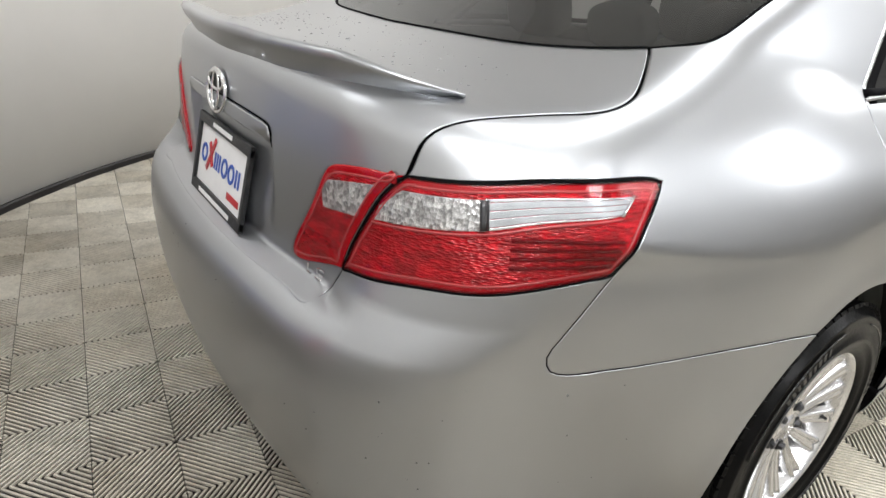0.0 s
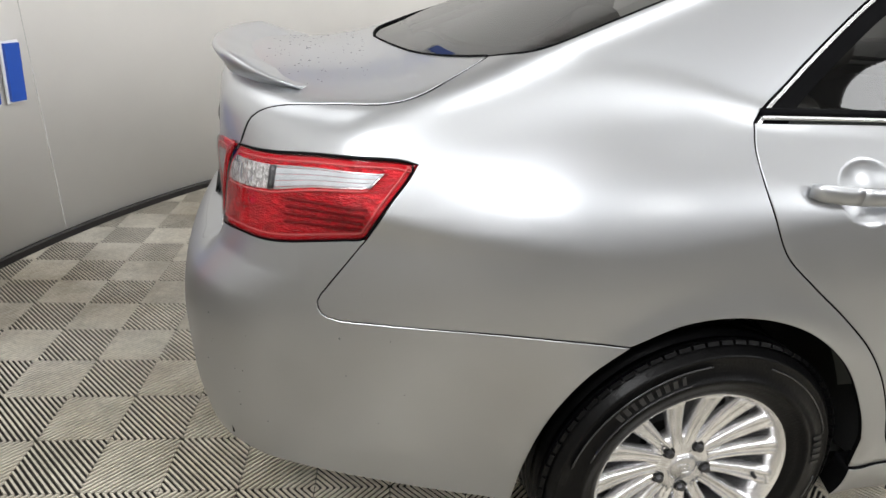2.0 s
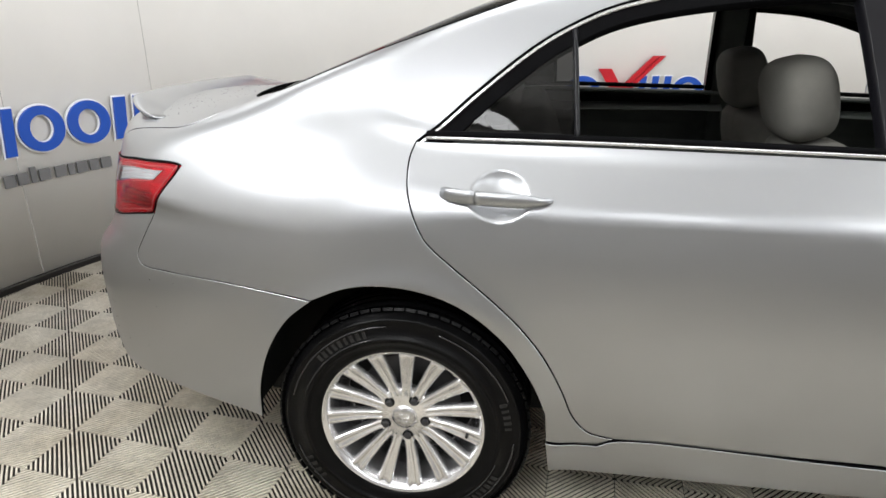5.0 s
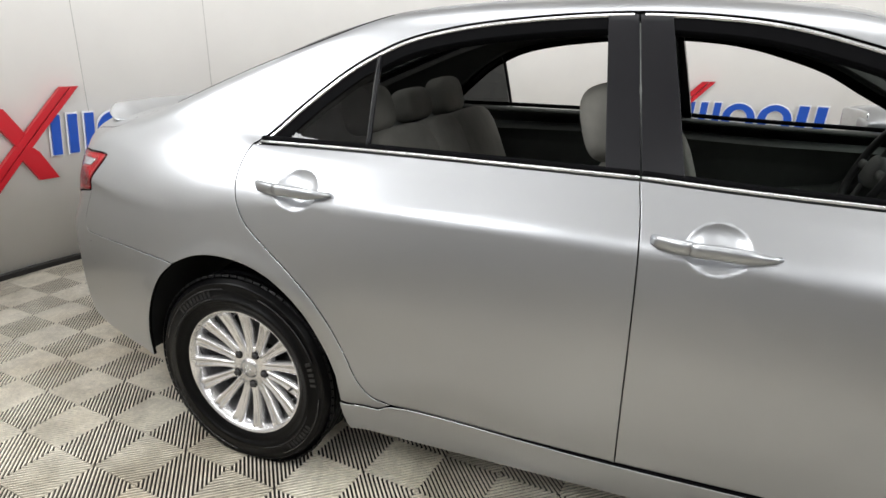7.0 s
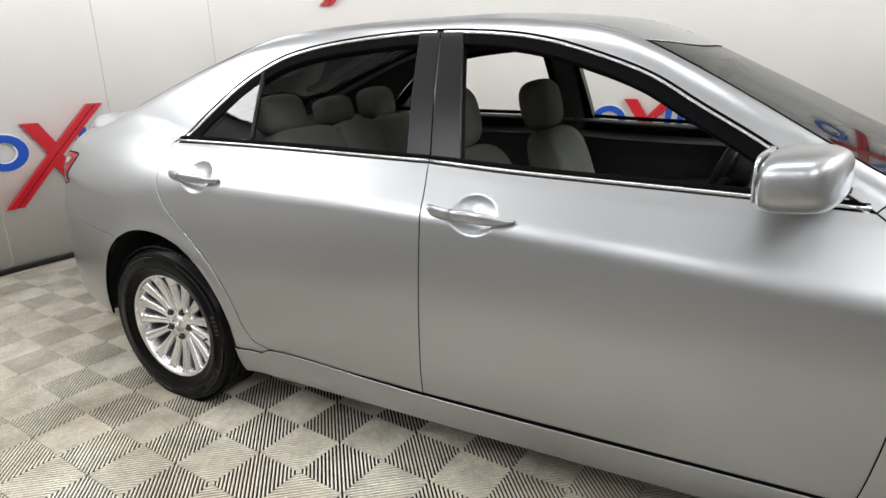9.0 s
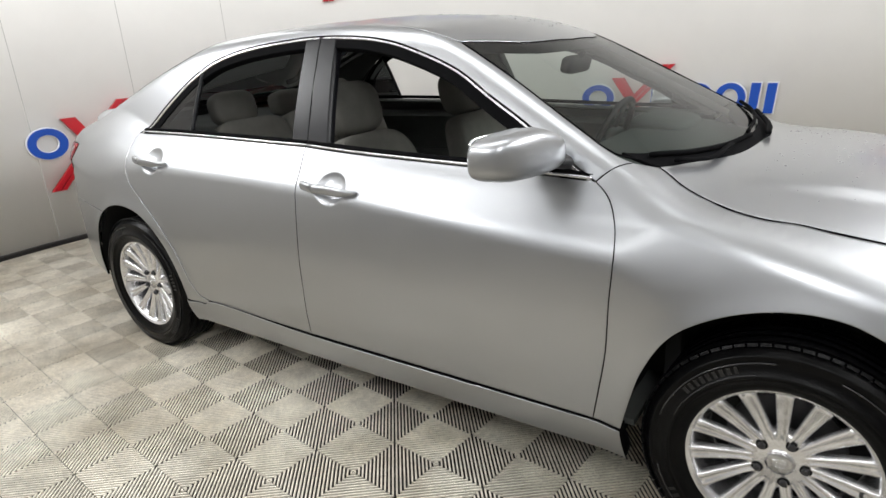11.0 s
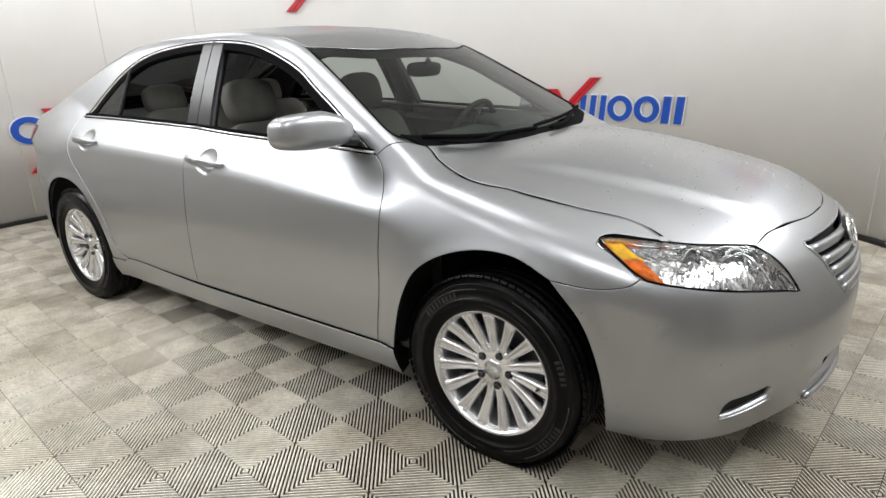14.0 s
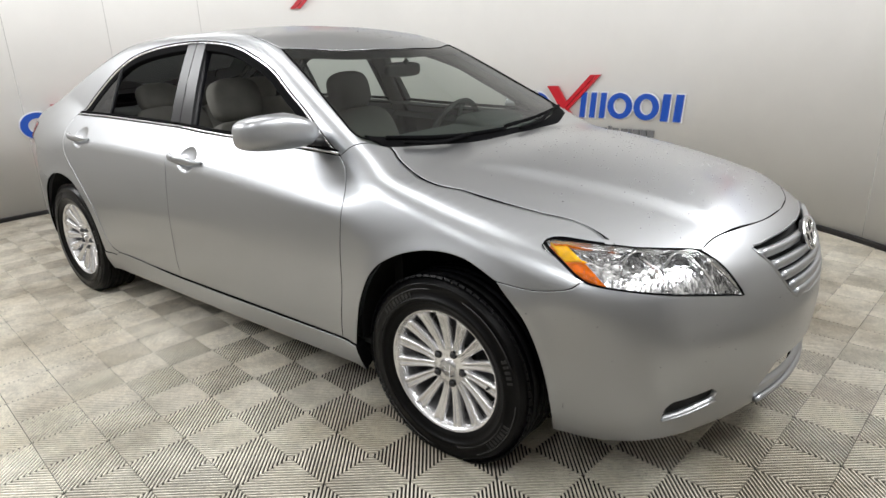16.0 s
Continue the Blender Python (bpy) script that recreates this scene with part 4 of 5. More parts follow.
def wheel(at, turn, flip):
    w = new("wheel")
    w.parent = car
    w.matrix_world = pose(*at, 0, 0, 180 if flip else 0)
    out = pose(0, 0, 0, 90)
    if not WHEEL:
        WHEEL["tyre"] = part("tyre", tyre_mesh(), RUBBER, w, "black all-season tyre", True)
        WHEEL["tyre_tread"] = tagged(part("tread", tread_mesh(), RUBBER, w), kind="stuff")
        WHEEL["rim"] = part("rim", lathe([(.150, -.08), (.185, -.075), (.192, -.04), (.193, .03), (.199, .066), (.206, .084), (.212, .091), (.2205, .0945), (.2245, .093), (.2255, .086), (.219, .08), (.206, .07)], 96, out), ALLOY, w, "polished alloy rim", True)
        WHEEL["barrel"] = part("barrel", lathe([(.001, -.072), (.186, -.072), (.186, -.09), (.001, -.09)], 48, out), DARK, w)
        WHEEL["brake_disc"] = part("brake_disc", lathe([(.05, -.035), (.138, -.035), (.14, -.039), (.138, -.053), (.05, -.053)], 64, out), ALLOY_DARK, w, "", True)
        WHEEL["hub"] = part("hub", lathe([(.001, .0595), (.0325, .0595), (.0335, .0565), (.036, .0555), (.0445, .0552), (.074, .0535), (.083, .048), (.085, .02)], 60, out), ALLOY, w, "", True)
        cap = lathe([(.001, .0640), (.027, .0632), (.0305, .0605), (.0312, .057)], 40, out)
        WHEEL["hub_cap"] = part("hub_cap", cap, SATIN, w, "", True)
        for rx, rz in ((.017, .012), (.0065, .0115), (.0165, .0045)):
            pts = [(rx * math.cos(t), -.0642, rz * math.sin(t) + (0 if rx != .0165 else .006)) for t in np.linspace(0, 2 * math.pi, 24, endpoint=False)]
            WHEEL["cap_ring%g" % rx] = part("badge_ring", sweep(pts, .0013, .0013, up=(0, 1, 0), n=6, closed=True), CHROME, w, "", True)
        WHEEL["spoke"] = part("spoke", spoke_mesh(), ALLOY, w, "", True)
        # flat dark disc paints the shaded hole round each nut
        bm = lathe([(.001, .0562), (.0135, .0562), (.0145, .0535), (.0145, .045)], 24, out @ pose(.0572, 0, .0006))
        WHEEL["lug_seat"] = part("lug_seat", bm, DARK, w)
        bm = lathe([(.001, .067), (.0075, .0665), (.0095, .063), (.0098, .05)], 6, out @ pose(.0572, 0, 0))
        WHEEL["lug_nut"] = part("lug_nut", bm, ALLOY_DARK, w)
        WHEEL["valve"] = part("valve", lathe([(.001, .03), (.004, .03), (.0045, .0), (.006, -.01)], 12, out @ pose(.172, 0, .052)), PLASTIC, w)
        bars = bmesh.new()
        for a0, n, wd in ((118, 9, 3.6), (215, 4, 4.4), (318, 8, 3.4), (15, 5, 3.6)):
            for i in range(n):
                box(bars, (.018, .0095 * (1.0 if i % 3 else .8), .003), out @ pose(0, 0, 0, 0, 0, a0 + i * wd) @ pose(.279, 0, .1065, 0, 4, 0))
        WHEEL["lettering"] = part("sidewall_lettering", bars, LETTER, w, "raised grey bars on the tyre wall")
        WHEEL["lettering"]["kind"] = "stuff"
        for i, (r0, a0, a1, w0) in enumerate(((.2935, 96, 165, .0022), (.2935, 196, 262, .0022), (.2935, 300, 356, .0022), (.2935, 20, 70, .0022), (.2635, 105, 160, .0018), (.2635, 285, 340, .0018))):
            pts = [(r0 * math.cos(radians(a)), -(.1050 if r0 > .28 else .1092), r0 * math.sin(radians(a))) for a in np.linspace(a0, a1, 24)]
            WHEEL["tyre_rib%d" % i] = part("sidewall_rib", sweep(pts, w0, .0016, up=(0, 1, 0), n=6), RUBBER_RIB, w, "", True)
    for key, proto in WHEEL.items():
        n = 15 if key == "spoke" else 5 if key.startswith("lug") else 1
        for i in range(n):
            if proto.parent is w and i == 0 and proto.name not in PLACED:
                ob = proto
                PLACED.add(proto.name)
            else:
                ob = proto.copy()
                scene.collection.objects.link(ob)
                ob.parent = w
            step = {"spoke": 24.0 * i, "lug_seat": 72.0 * i, "lug_nut": 72.0 * i}.get(key, 0)
            ob.matrix_basis = pose(0, 0, 0, 0, (0 if key.startswith("tyre") else turn) + step, 0)
    return w


WHEEL, PLACED = {}, set()
for x0, turn in ((0, 10.0), (2.776, 4.0)):
    wheel((x0, -.793, .3205), turn, False)
    wheel((x0, .793, .3205), turn, True)


# ---- what closes the car from below ----
def liner(x0, side):
    bm = bmesh.new()
    rows = []
    for y in (.835 if x0 > 1 else .862, .70, .52):
        rows.append([bm.verts.new((x0 + .418 * math.cos(t), side * y, .335 + .418 * math.sin(t))) for t in np.linspace(-.06, math.pi + .06, 40)])
    for p, q in zip(rows, rows[1:]):
        for i in range(39):
            bm.faces.new((p[i], p[i + 1], q[i + 1], q[i]))
    bm.faces.new(rows[-1])
    part("wheel_well", bm, DARK, car, "", True)


for x0 in (0, 2.776):
    for side in (-1, 1):
        liner(x0, side)
bm = bmesh.new()
for size, at in (((1.94, 1.66, .06), (1.385, 0, .235)), ((.95, 1.02, .20), (-.05, 0, .25)), ((.95, 1.02, .20), (2.8, 0, .24)), ((.45, 1.30, .04), (-.72, 0, .37)), ((.30, .9, .04), (3.30, 0, .26))):
    box(bm, size, pose(*at))
part("underbody", bm, DARK, car)

# ---- lamps of the car ----
for mir in (False, True):
    # tail lamp on the body corner
    poly = outline(W(TLT), W(TLS), W(rev(TLB)), W(TLR))
    tail = panel("tail_lamp", RED_DEEP, car, REAR, poly, gap=.0, lip=.03, off=-.004, step=.02, mirror=mir, label="red wraparound tail lamp with clear upper band")
    rim_line = shrink(poly, .0015)
    panel("red_lens", RED, tail, REAR, shrink(poly, .004), gap=0, lip=.006, off=-.002, step=.02, mirror=mir, edge=.003)
    band = outline(W([(-.901, -.562, .931), (-.858, -.631, .936), (-.830, -.662, .939)]), W([(-.830, -.662, .939), (-.837, -.677, .898)]), W([(-.837, -.677, .898), (-.885, -.614, .888), (-.922, -.523, .876)]), W([(-.922, -.523, .876), (-.918, -.531, .899), (-.901, -.562, .931)]))
    panel("clear_lens", SILVER_LENS, tail, REAR, band, gap=0, lip=.005, off=.0005, step=.012, mirror=mir, edge=.002, label="clear bulb lens")
    hi_, lo_ = (np.array(W(c)) for c in ([(-.832, -.664, .940), (-.747, -.731, .951), (-.644, -.771, .953)], [(-.839, -.679, .898), (-.758, -.749, .920), (-.672, -.782, .928)]))
    for k, mt in enumerate((SATIN, GREY_LENS, GREY_LENS, GREY_LENS, SATIN)):
        f0, f1 = (0, .12, .38, .64, .90)[k], (.11, .365, .625, .885, 1)[k]
        a, b = hi_ + (lo_ - hi_) * f0, hi_ + (lo_ - hi_) * f1
        a, b = a.tolist(), b.tolist()
        panel("reflector_bar", mt, tail, REAR, outline(a, [a[-1], b[-1]], b[::-1], [b[0], a[0]]), gap=0, lip=.005, off=.0, step=.02, mirror=mir, edge=.001)
    a, b = hi_[-1].tolist(), lo_[-1].tolist()
    part("reflector_end", sweep(skin(REAR, [a, b], .0005, .01, mir), .003, .002, n=6), SATIN, tail, smooth=True)
    part("bulb_divider", sweep(skin(REAR, [(hi_[0] * .97 + lo_[0] * .03).tolist(), (hi_[0] * .03 + lo_[0] * .97).tolist()], .001, .01, mir), .007, .003, n=8), ALLOY_DARK, tail, smooth=True)
    low_edge = W([(-.922, -.523, .872), (-.885, -.614, .884), (-.839, -.679, .894), (-.758, -.749, .916), (-.672, -.782, .925)])
    part("band_edge", sweep(skin(REAR, low_edge, .0006, .02, mir), .0022, .002, n=6), ROSE, tail, smooth=True)
    field = shrink(poly, .013)
    panel("prism_lens", RED_FACET, tail, REAR, field, gap=0, lip=.003, off=-.0012, step=.015, mirror=mir, edge=.0015)
    part("lens_step", sweep(skin(REAR, np.vstack([field, field[:1]])[::2].tolist(), -.0004, .03, mir), .0018, .0018, n=6), ROSE, tail, smooth=True)
    part("lamp_seal", sweep(skin(REAR, np.vstack([rim_line, rim_line[:1]])[::2].tolist(), .0, .03, mir), .0022, .002, n=6), SEAL_OR_GAP, tail, smooth=True)
    for k in range(4):
        z0 = .898 - .0125 * k
        line = W([(-.835, -.735, z0 - .008), (-.77, -.772, z0 - .004), (-.676 - .004 * k, -.80, z0 - .002)])
        part("lens_rib", sweep(skin(REAR, line, -.0002, .02, mir), .0030, .0030, n=6), RED_DEEP, tail, smooth=True)
    panel("lamp_cover", LENS, tail, REAR, shrink(poly, .002), gap=0, lip=.009, off=.004, step=.012, mirror=mir, edge=.004)
    # its half on the boot lid
    poly = outline(D(TLI), D(rev(TLS)))
    lid_lamp = panel("boot_lamp", RED, boot_lid, LID, poly, gap=.003, lip=.01, off=.0035, step=.012, mirror=mir, label="red lamp on the boot lid")
    cl = outline(D([(-.949, -.417, .863), (-.949, -.413, .895), (-.946, -.430, .913)]), D([(-.946, -.430, .913), (-.918, -.520, .929)]), D([(-.918, -.520, .929), (-.931, -.494, .871)]), D([(-.931, -.494, .871), (-.949, -.417, .863)]))
    panel("clear_lens", SILVER_LENS, lid_lamp, LID, cl, gap=0, lip=.004, off=.0055, step=.012, mirror=mir, edge=.002, label="clear reversing lens")
    field = shrink(poly, .014)
    panel("prism_lens", RED_FACET, lid_lamp, LID, field, gap=0, lip=.003, off=.0042, step=.012, mirror=mir, edge=.0015)
    part("lens_step", sweep(skin(LID, np.vstack([field, field[:1]])[::2].tolist(), .0046, .03, mir), .0018, .0018, n=6), ROSE, lid_lamp, smooth=True)
    panel("lamp_cover", LENS, lid_lamp, LID, shrink(poly, .002), gap=0, lip=.009, off=.0085, step=.012, mirror=mir, edge=.004)
    # headlamp: bowl, bulbs, amber corner, cover
    poly = outline(N(HLL), N(HLT), N(HLT2), N(HLR), N(HLB))
    head = panel("headlamp", CHROME, car, FRONT, poly, gap=-.003, lip=.06, off=-.005, step=.03, mirror=mir, holes=[shrink(poly, .003)], hole_lip=.04, label="clear headlamp with chrome bowls and amber corner")
    panel("lamp_bowl", FACET, head, FRONT, shrink(poly, .003), gap=0, lip=.002, off=-.034, step=.02, mirror=mir)
    amber = outline(N([(3.092, -.755, .795), (3.143, -.732, .793)]), N([(3.143, -.732, .793), (3.217, -.757, .757), (3.296, -.782, .704)]), N([(3.296, -.782, .704), (3.268, -.797, .7045)]), N([(3.268, -.797, .7045), (3.209, -.807, .729), (3.140, -.792, .768), (3.092, -.755, .795)]))
    corner = panel("amber_corner", AMBER, head, FRONT, shrink(amber, .004), gap=0, lip=.02, off=-.010, step=.02, mirror=mir, label="amber turn lens")
    # upper part of the amber lens, its brighter reflection painted as yellow
    upper = outline(N([(3.092, -.755, .795), (3.143, -.732, .793)]), N([(3.143, -.732, .793), (3.19, -.747, .770), (3.222, -.758, .754)]), N([(3.222, -.758, .754), (3.165, -.797, .754)]), N([(3.165, -.797, .754), (3.140, -.792, .768), (3.092, -.755, .795)]))
    panel("yellow_facet", AMBER_LIT, corner, FRONT, shrink(upper, .005), gap=0, lip=.004, off=-.007, step=.015, mirror=mir)
    sgn = -1 if mir else 1
    for cx, cy, cz, r in ((3.315, -.665, .728, .048), (3.405, -.585, .716, .050), (3.475, -.515, .706, .036)):
        m = Matrix.Translation((cx, cy * sgn, cz)) @ Vector((.86, -.46 * sgn, .10)).to_track_quat("Z", "Y").to_matrix().to_4x4()
        part("reflector_bowl", lathe([(r * 1.05, .012), (r, .014), (r * .93, .008), (r * .75, -.016), (r * .4, -.034), (.012, -.038)], 40, m), BOWL, head, "", True)
        part("bulb", lathe([(.001, .004), (.006, .002), (.009, -.006), (.009, -.036)], 20, m), BOWL, head, "", True)
    for a in ([(3.30, -.64, .782), (3.375, -.648, .742), (3.432, -.682, .680)], [(3.42, -.545, .770), (3.485, -.55, .728), (3.535, -.552, .656)]):
        part("bowl_fin", sweep(skin(FRONT, N(a), -.020, .02, mir), .005, .005, up=(1, -sgn * .5, .2), n=8), CHROME, head, smooth=True)
    panel("lamp_cover", LENS, head, FRONT, shrink(poly, .0025), gap=0, lip=.008, off=.0005, step=.02, mirror=mir, edge=.003)
    rim_line = shrink(poly, .002)
    part("lamp_seal", sweep(skin(FRONT, np.vstack([rim_line, rim_line[:1]])[::3].tolist(), .0, .03, mir), .0035, .0025, n=6), SEAL_OR_GAP, head, smooth=True)

# ---- front: grille bars and badge ----
for z0, w in ((.722, .338), (.684, .312), (.646, .285), (.608, .250), (.578, .222)):
    pts = [FRONT.flat(3.6 - .45 * y * y, y, z0 + .012 * abs(y)) for y in np.linspace(-w, 0, 8)]
    pts = np.array(pts)
    full = np.vstack([pts, [(2 * FRONT.mid - a, b) for a, b in pts[::-1][1:]]])
    part("grille_bar", sweep(skin(FRONT, full.tolist(), -.007, .03), .013, .0160, n=12, square=3.0), PAINT, front_bumper, "silver grille bar", True)
part("grille_edge", sweep(skin(FRONT, np.vstack([grille_hole, grille_hole[:1]])[::4].tolist(), .0, .03), .004, .005, n=6), PAINT, front_bumper, smooth=True)


def badge(name, centre, normal, rx, rz, parent, s=1.0):
    """Chrome rings of an oval badge, as plain shapes."""
    m = Matrix.Translation(centre) @ Vector(normal).to_track_quat("Z", "Y").to_matrix().to_4x4()
    holder = part(name, sweep([m @ Vector((rx * math.cos(t), rz * math.sin(t), .004)) for t in np.linspace(0, 2 * math.pi, 48, endpoint=False)], .006 * s, .005 * s, up=normal, n=8, closed=True), CHROME, parent, "oval chrome badge", True)
    for ax, az, dz in ((.36 * rx, rz * .92, 0), (rx * .82, rz * .40, rz * .48)):
        part("badge_ring", sweep([m @ Vector((ax * math.cos(t), az * math.sin(t) + dz, .006)) for t in np.linspace(0, 2 * math.pi, 40, endpoint=False)], .0045 * s, .004 * s, up=normal, n=8, closed=True), CHROME, holder, "", True)
    part("badge_back", lathe([(.001, .001), (1, .001), (1, -.012)], 40, m @ Matrix.Diagonal((rx * .98, rz * .98, 1, 1))), PLASTIC, holder)


badge("badge", (3.652, 0, .716), (.93, 0, .37), .072, .050, car)
badge("badge", (-.981, 0, .966), (-1, 0, .12), .055, .041, boot_lid, .8)
lip_l = N([(3.445, -.70, .288), (3.50, -.63, .302), (3.556, -.555, .320)])
for mir in (False, True):
    part("fog_lip", sweep(skin(FRONT, lip_l, .0, .02, mir), .006, .004, n=8), PAINT, front_bumper, smooth=True)
part("chin_lip", sweep(skin(FRONT, [FRONT.flat(3.6, y, .245) for y in np.linspace(-.34, .34, 15)], .006, .03), .012, .010, n=8), PAINT, front_bumper, smooth=True)

# ---- boot lid: spoiler, number plate, garnish, trim bars ----
def spoiler():
    bm = bmesh.new()
    rows = []
    path = curve([(-.53, -.772), (-.50, -.82), (-.46, -.860), (-.36, -.912), (-.2, -.945), (0, -.958), (.2, -.945), (.36, -.912), (.46, -.860), (.50, -.82), (.53, -.772)])
    for y in np.linspace(-.528, .528, 61):
        x = float(path(y))
        tan = Vector((float(path(y + .01)) - float(path(y - .01)), .02, 0)).normalized()
        out = Vector((-tan.y, tan.x, 0))
        out = out if out.x < 0 else -out
        f = max(.04, min(1, (.528 - abs(y)) / .13)) ** .6
        z = float(cast(x, y, .55, 0, 0, 1)[2])
        sec = [(-.085, -.006), (-.06, .004), (-.03, .015), (.0, .024), (.022, .029), (.031, .028), (.034, .023), (.030, .014), (.018, .0), (.008, -.014), (.0, -.026), (-.02, -.030)]
        rows.append([bm.verts.new(Vector((x, y, z)) + out * (u * (.35 + .65 * f)) + Vector((0, 0, v * f * 1.2 + .008 * f))) for u, v in sec])
    for p, q in zip(rows, rows[1:]):
        for j in range(len(p) - 1):
            bm.faces.new((p[j], q[j], q[j + 1], p[j + 1]))
    bm.faces.new(rows[0])
    bm.faces.new(rows[-1])
    return bm


part("spoiler", spoiler(), PAINT, boot_lid, "low silver lip spoiler", True)
pm = Matrix.Translation((-.986, 0, .806)) @ pose(0, 0, 0, 90, 0, -90) @ pose(0, 0, 0, -12, 0, 0)
plate = part("number_plate", box(bmesh.new(), (.305, .152, .004), pm, .001), PLATE, boot_lid, "white dealer plate in a black frame")
fr = bmesh.new()
for sx, sy, ox, oy in ((.325, .022, 0, .076), (.325, .022, 0, -.076), (.014, .165, .1555, 0), (.014, .165, -.1555, 0)):
    box(fr, (sx, sy, .010), pm @ pose(ox, oy, .004), .002)
part("plate_frame", fr, PLASTIC, plate, "black plate frame")
for ox in (-.112, .022, .064):
    part("plate_ring", sweep([pm @ Vector((ox + .015 * math.cos(t), .004 + .017 * math.sin(t), .0032)) for t in np.linspace(0, 2 * math.pi, 28, endpoint=False)], .0045, .001, up=(-1, 0, .2), n=6, closed=True), BLUE, plate, "blue ring")
for ox, rot, w in ((-.040, 90, .036), (-.025, 90, .036), (-.010, 90, .036), (.094, 90, .036), (.110, 90, .036)):
    part("plate_bar", box(bmesh.new(), (w, .008, .001), pm @ pose(ox, .004, .003, 0, 0, rot)), BLUE, plate, "blue bar")
for ox, rot in ((-.066, 60), (-.066, 120)):
    part("plate_bar", box(bmesh.new(), (.085 if rot == 60 else .055, .012, .0015), pm @ pose(ox, .01, .004, 0, 0, rot)), CRIMSON, plate, "red bar")
part("plate_bar", box(bmesh.new(), (.07, .014, .001), pm @ pose(.09, -.042, .003)), CRIMSON, plate, "red bar")
for oy, w in ((.0765, .12), (-.0765, .2)):
    part("plate_bar", box(bmesh.new(), (w, .009, .001), pm @ pose(0, oy, .0096)), WHITE, plate, "white bar")
gl = whole(LID, D([(-.985, 0, .962), (-.985, -.22, .959)]), D([(-.985, -.22, .959), (-.985, -.238, .955), (-.985, -.246, .943)]), D([(-.985, -.246, .943), (-.985, -.245, .920)]), D([(-.985, -.245, .920), (-.985, 0, .922)]))
panel("garnish", PAINT, boot_lid, LID, gl, gap=0, lip=.03, off=.004, step=.012, label="silver garnish above the plate", edge=.003)
part("garnish_seam", sweep(skin(LID, D([(-.985, -.246, .926), (-.985, -.249, .943), (-.985, -.240, .9575), (-.985, -.22, .9615), (-.985, 0, .9645)]), .001, .01), .0016, .0016, n=6), SEAL_OR_GAP, boot_lid, smooth=True)
for i, (dy, dz, w, h) in enumerate(((0, 0, .004, .020), (.008, -.008, .016, .004), (.028, 0, .004, .020), (.037, .009, .018, .004), (.037, 0, .016, .004), (.037, -.009, .018, .004))):
    y0 = -.377 - dy
    p = skin(LID, D([(-.985, y0, .738 + dz), (-.985, y0 - .001, .7381 + dz)]), .003)[0]
    part("trim_bar", box(bmesh.new(), (.003, w, h), pose(*p, 0, 0, 6), .0008), CHROME, boot_lid, "small chrome bar")

# ---- handles, mirrors, wipers ----
for mir in (False, True):
    s = 1 if mir else -1
    doors = [o for o in car.children if o.name.startswith(("rear_door", "front_door"))]
    pair = {n: sorted([o for o in doors if o.name.startswith(n)], key=lambda o: o.name)[int(mir)] for n in ("rear_door", "front_door")}
    for dn, x0, z0, x1, z1 in (("rear_door", .103, .946, .350, .937), ("front_door", 1.197, .916, 1.458, .902)):
        xs = np.linspace(x0, x1, 17)
        pts, aa, bb = [], [], []
        for i, xx in enumerate(xs):
            f = i / 16
            z = z0 + (z1 - z0) * f
            c = np.array(cast(xx, 0, z, 0, -1, 0))
            lift = .004 + .030 * min(1, math.sin(math.pi * min(max(f, 0), 1)) ** .5 * 1.05)
            base = np.array(cast(x0 if f < .5 else x1, 0, z, 0, -1, 0))[1]
            yy = min(c[1], base) - lift
            pts.append((xx, yy if not mir else -yy, z))
            aa.append(.0085 + .0015 * math.sin(math.pi * f))
            bb.append(.0165 if .06 < f < .75 else .0165 - .011 * max(0, (f - .75) / .25) if f > .5 else .012)
        h = part("door_handle", sweep(pts[5:], aa[5:], bb[5:], n=12, square=2.6), PAINT, pair[dn], "silver door handle", True)
        part("handle_cap", sweep(pts[:6], aa[:6], bb[:6], n=12, square=2.6), PAINT, pair[dn], "silver lock cap", True)
    # mirror
    m = pose(1.985, .95, 1.03, 0, 0, 14) if mir else pose(2.112, -.938, 1.080, 0, 0, -8)

    def swell(p):
        k = (p.y * s) / .12
        p.x = p.x * (1 - .10 * k) - .010 * k * k
        inner = max(0, -k - .15)
        p.z = p.z * (1 - .06 * k) * (1 - .34 * inner) + .006 * p.x / .07 - .016 * inner
        return p
    mirror = part("side_mirror", pillow((.155, .296, .128), m, .55, .5, 28, 40, shape=swell), PAINT, pair["front_door"], "silver door mirror with a black foot", True)
    part("mirror_glass", pillow((.01, .225, .100), m @ pose(-.076, 0, 0), .35, .4, 10, 28), BOWL, mirror, "", True)
    part("mirror_foot", sweep([(2.165, s * .79, 1.035), (2.14, s * .84, 1.045), (2.115, s * .885, 1.055)], (.05, .04, .035), (.022, .02, .018), n=12), PLASTIC, mirror, "", True)
    sail = on(ARC, [(2.045, 1.010), (2.235, 1.001), (2.06, 1.098)])
    panel("mirror_sail", PLASTIC, pair["front_door"], ARC, outline([sail[0], sail[1]], [sail[1], sail[2]], [sail[2], sail[0]]), gap=0, lip=.03, off=-.004, step=.03, mirror=mir)

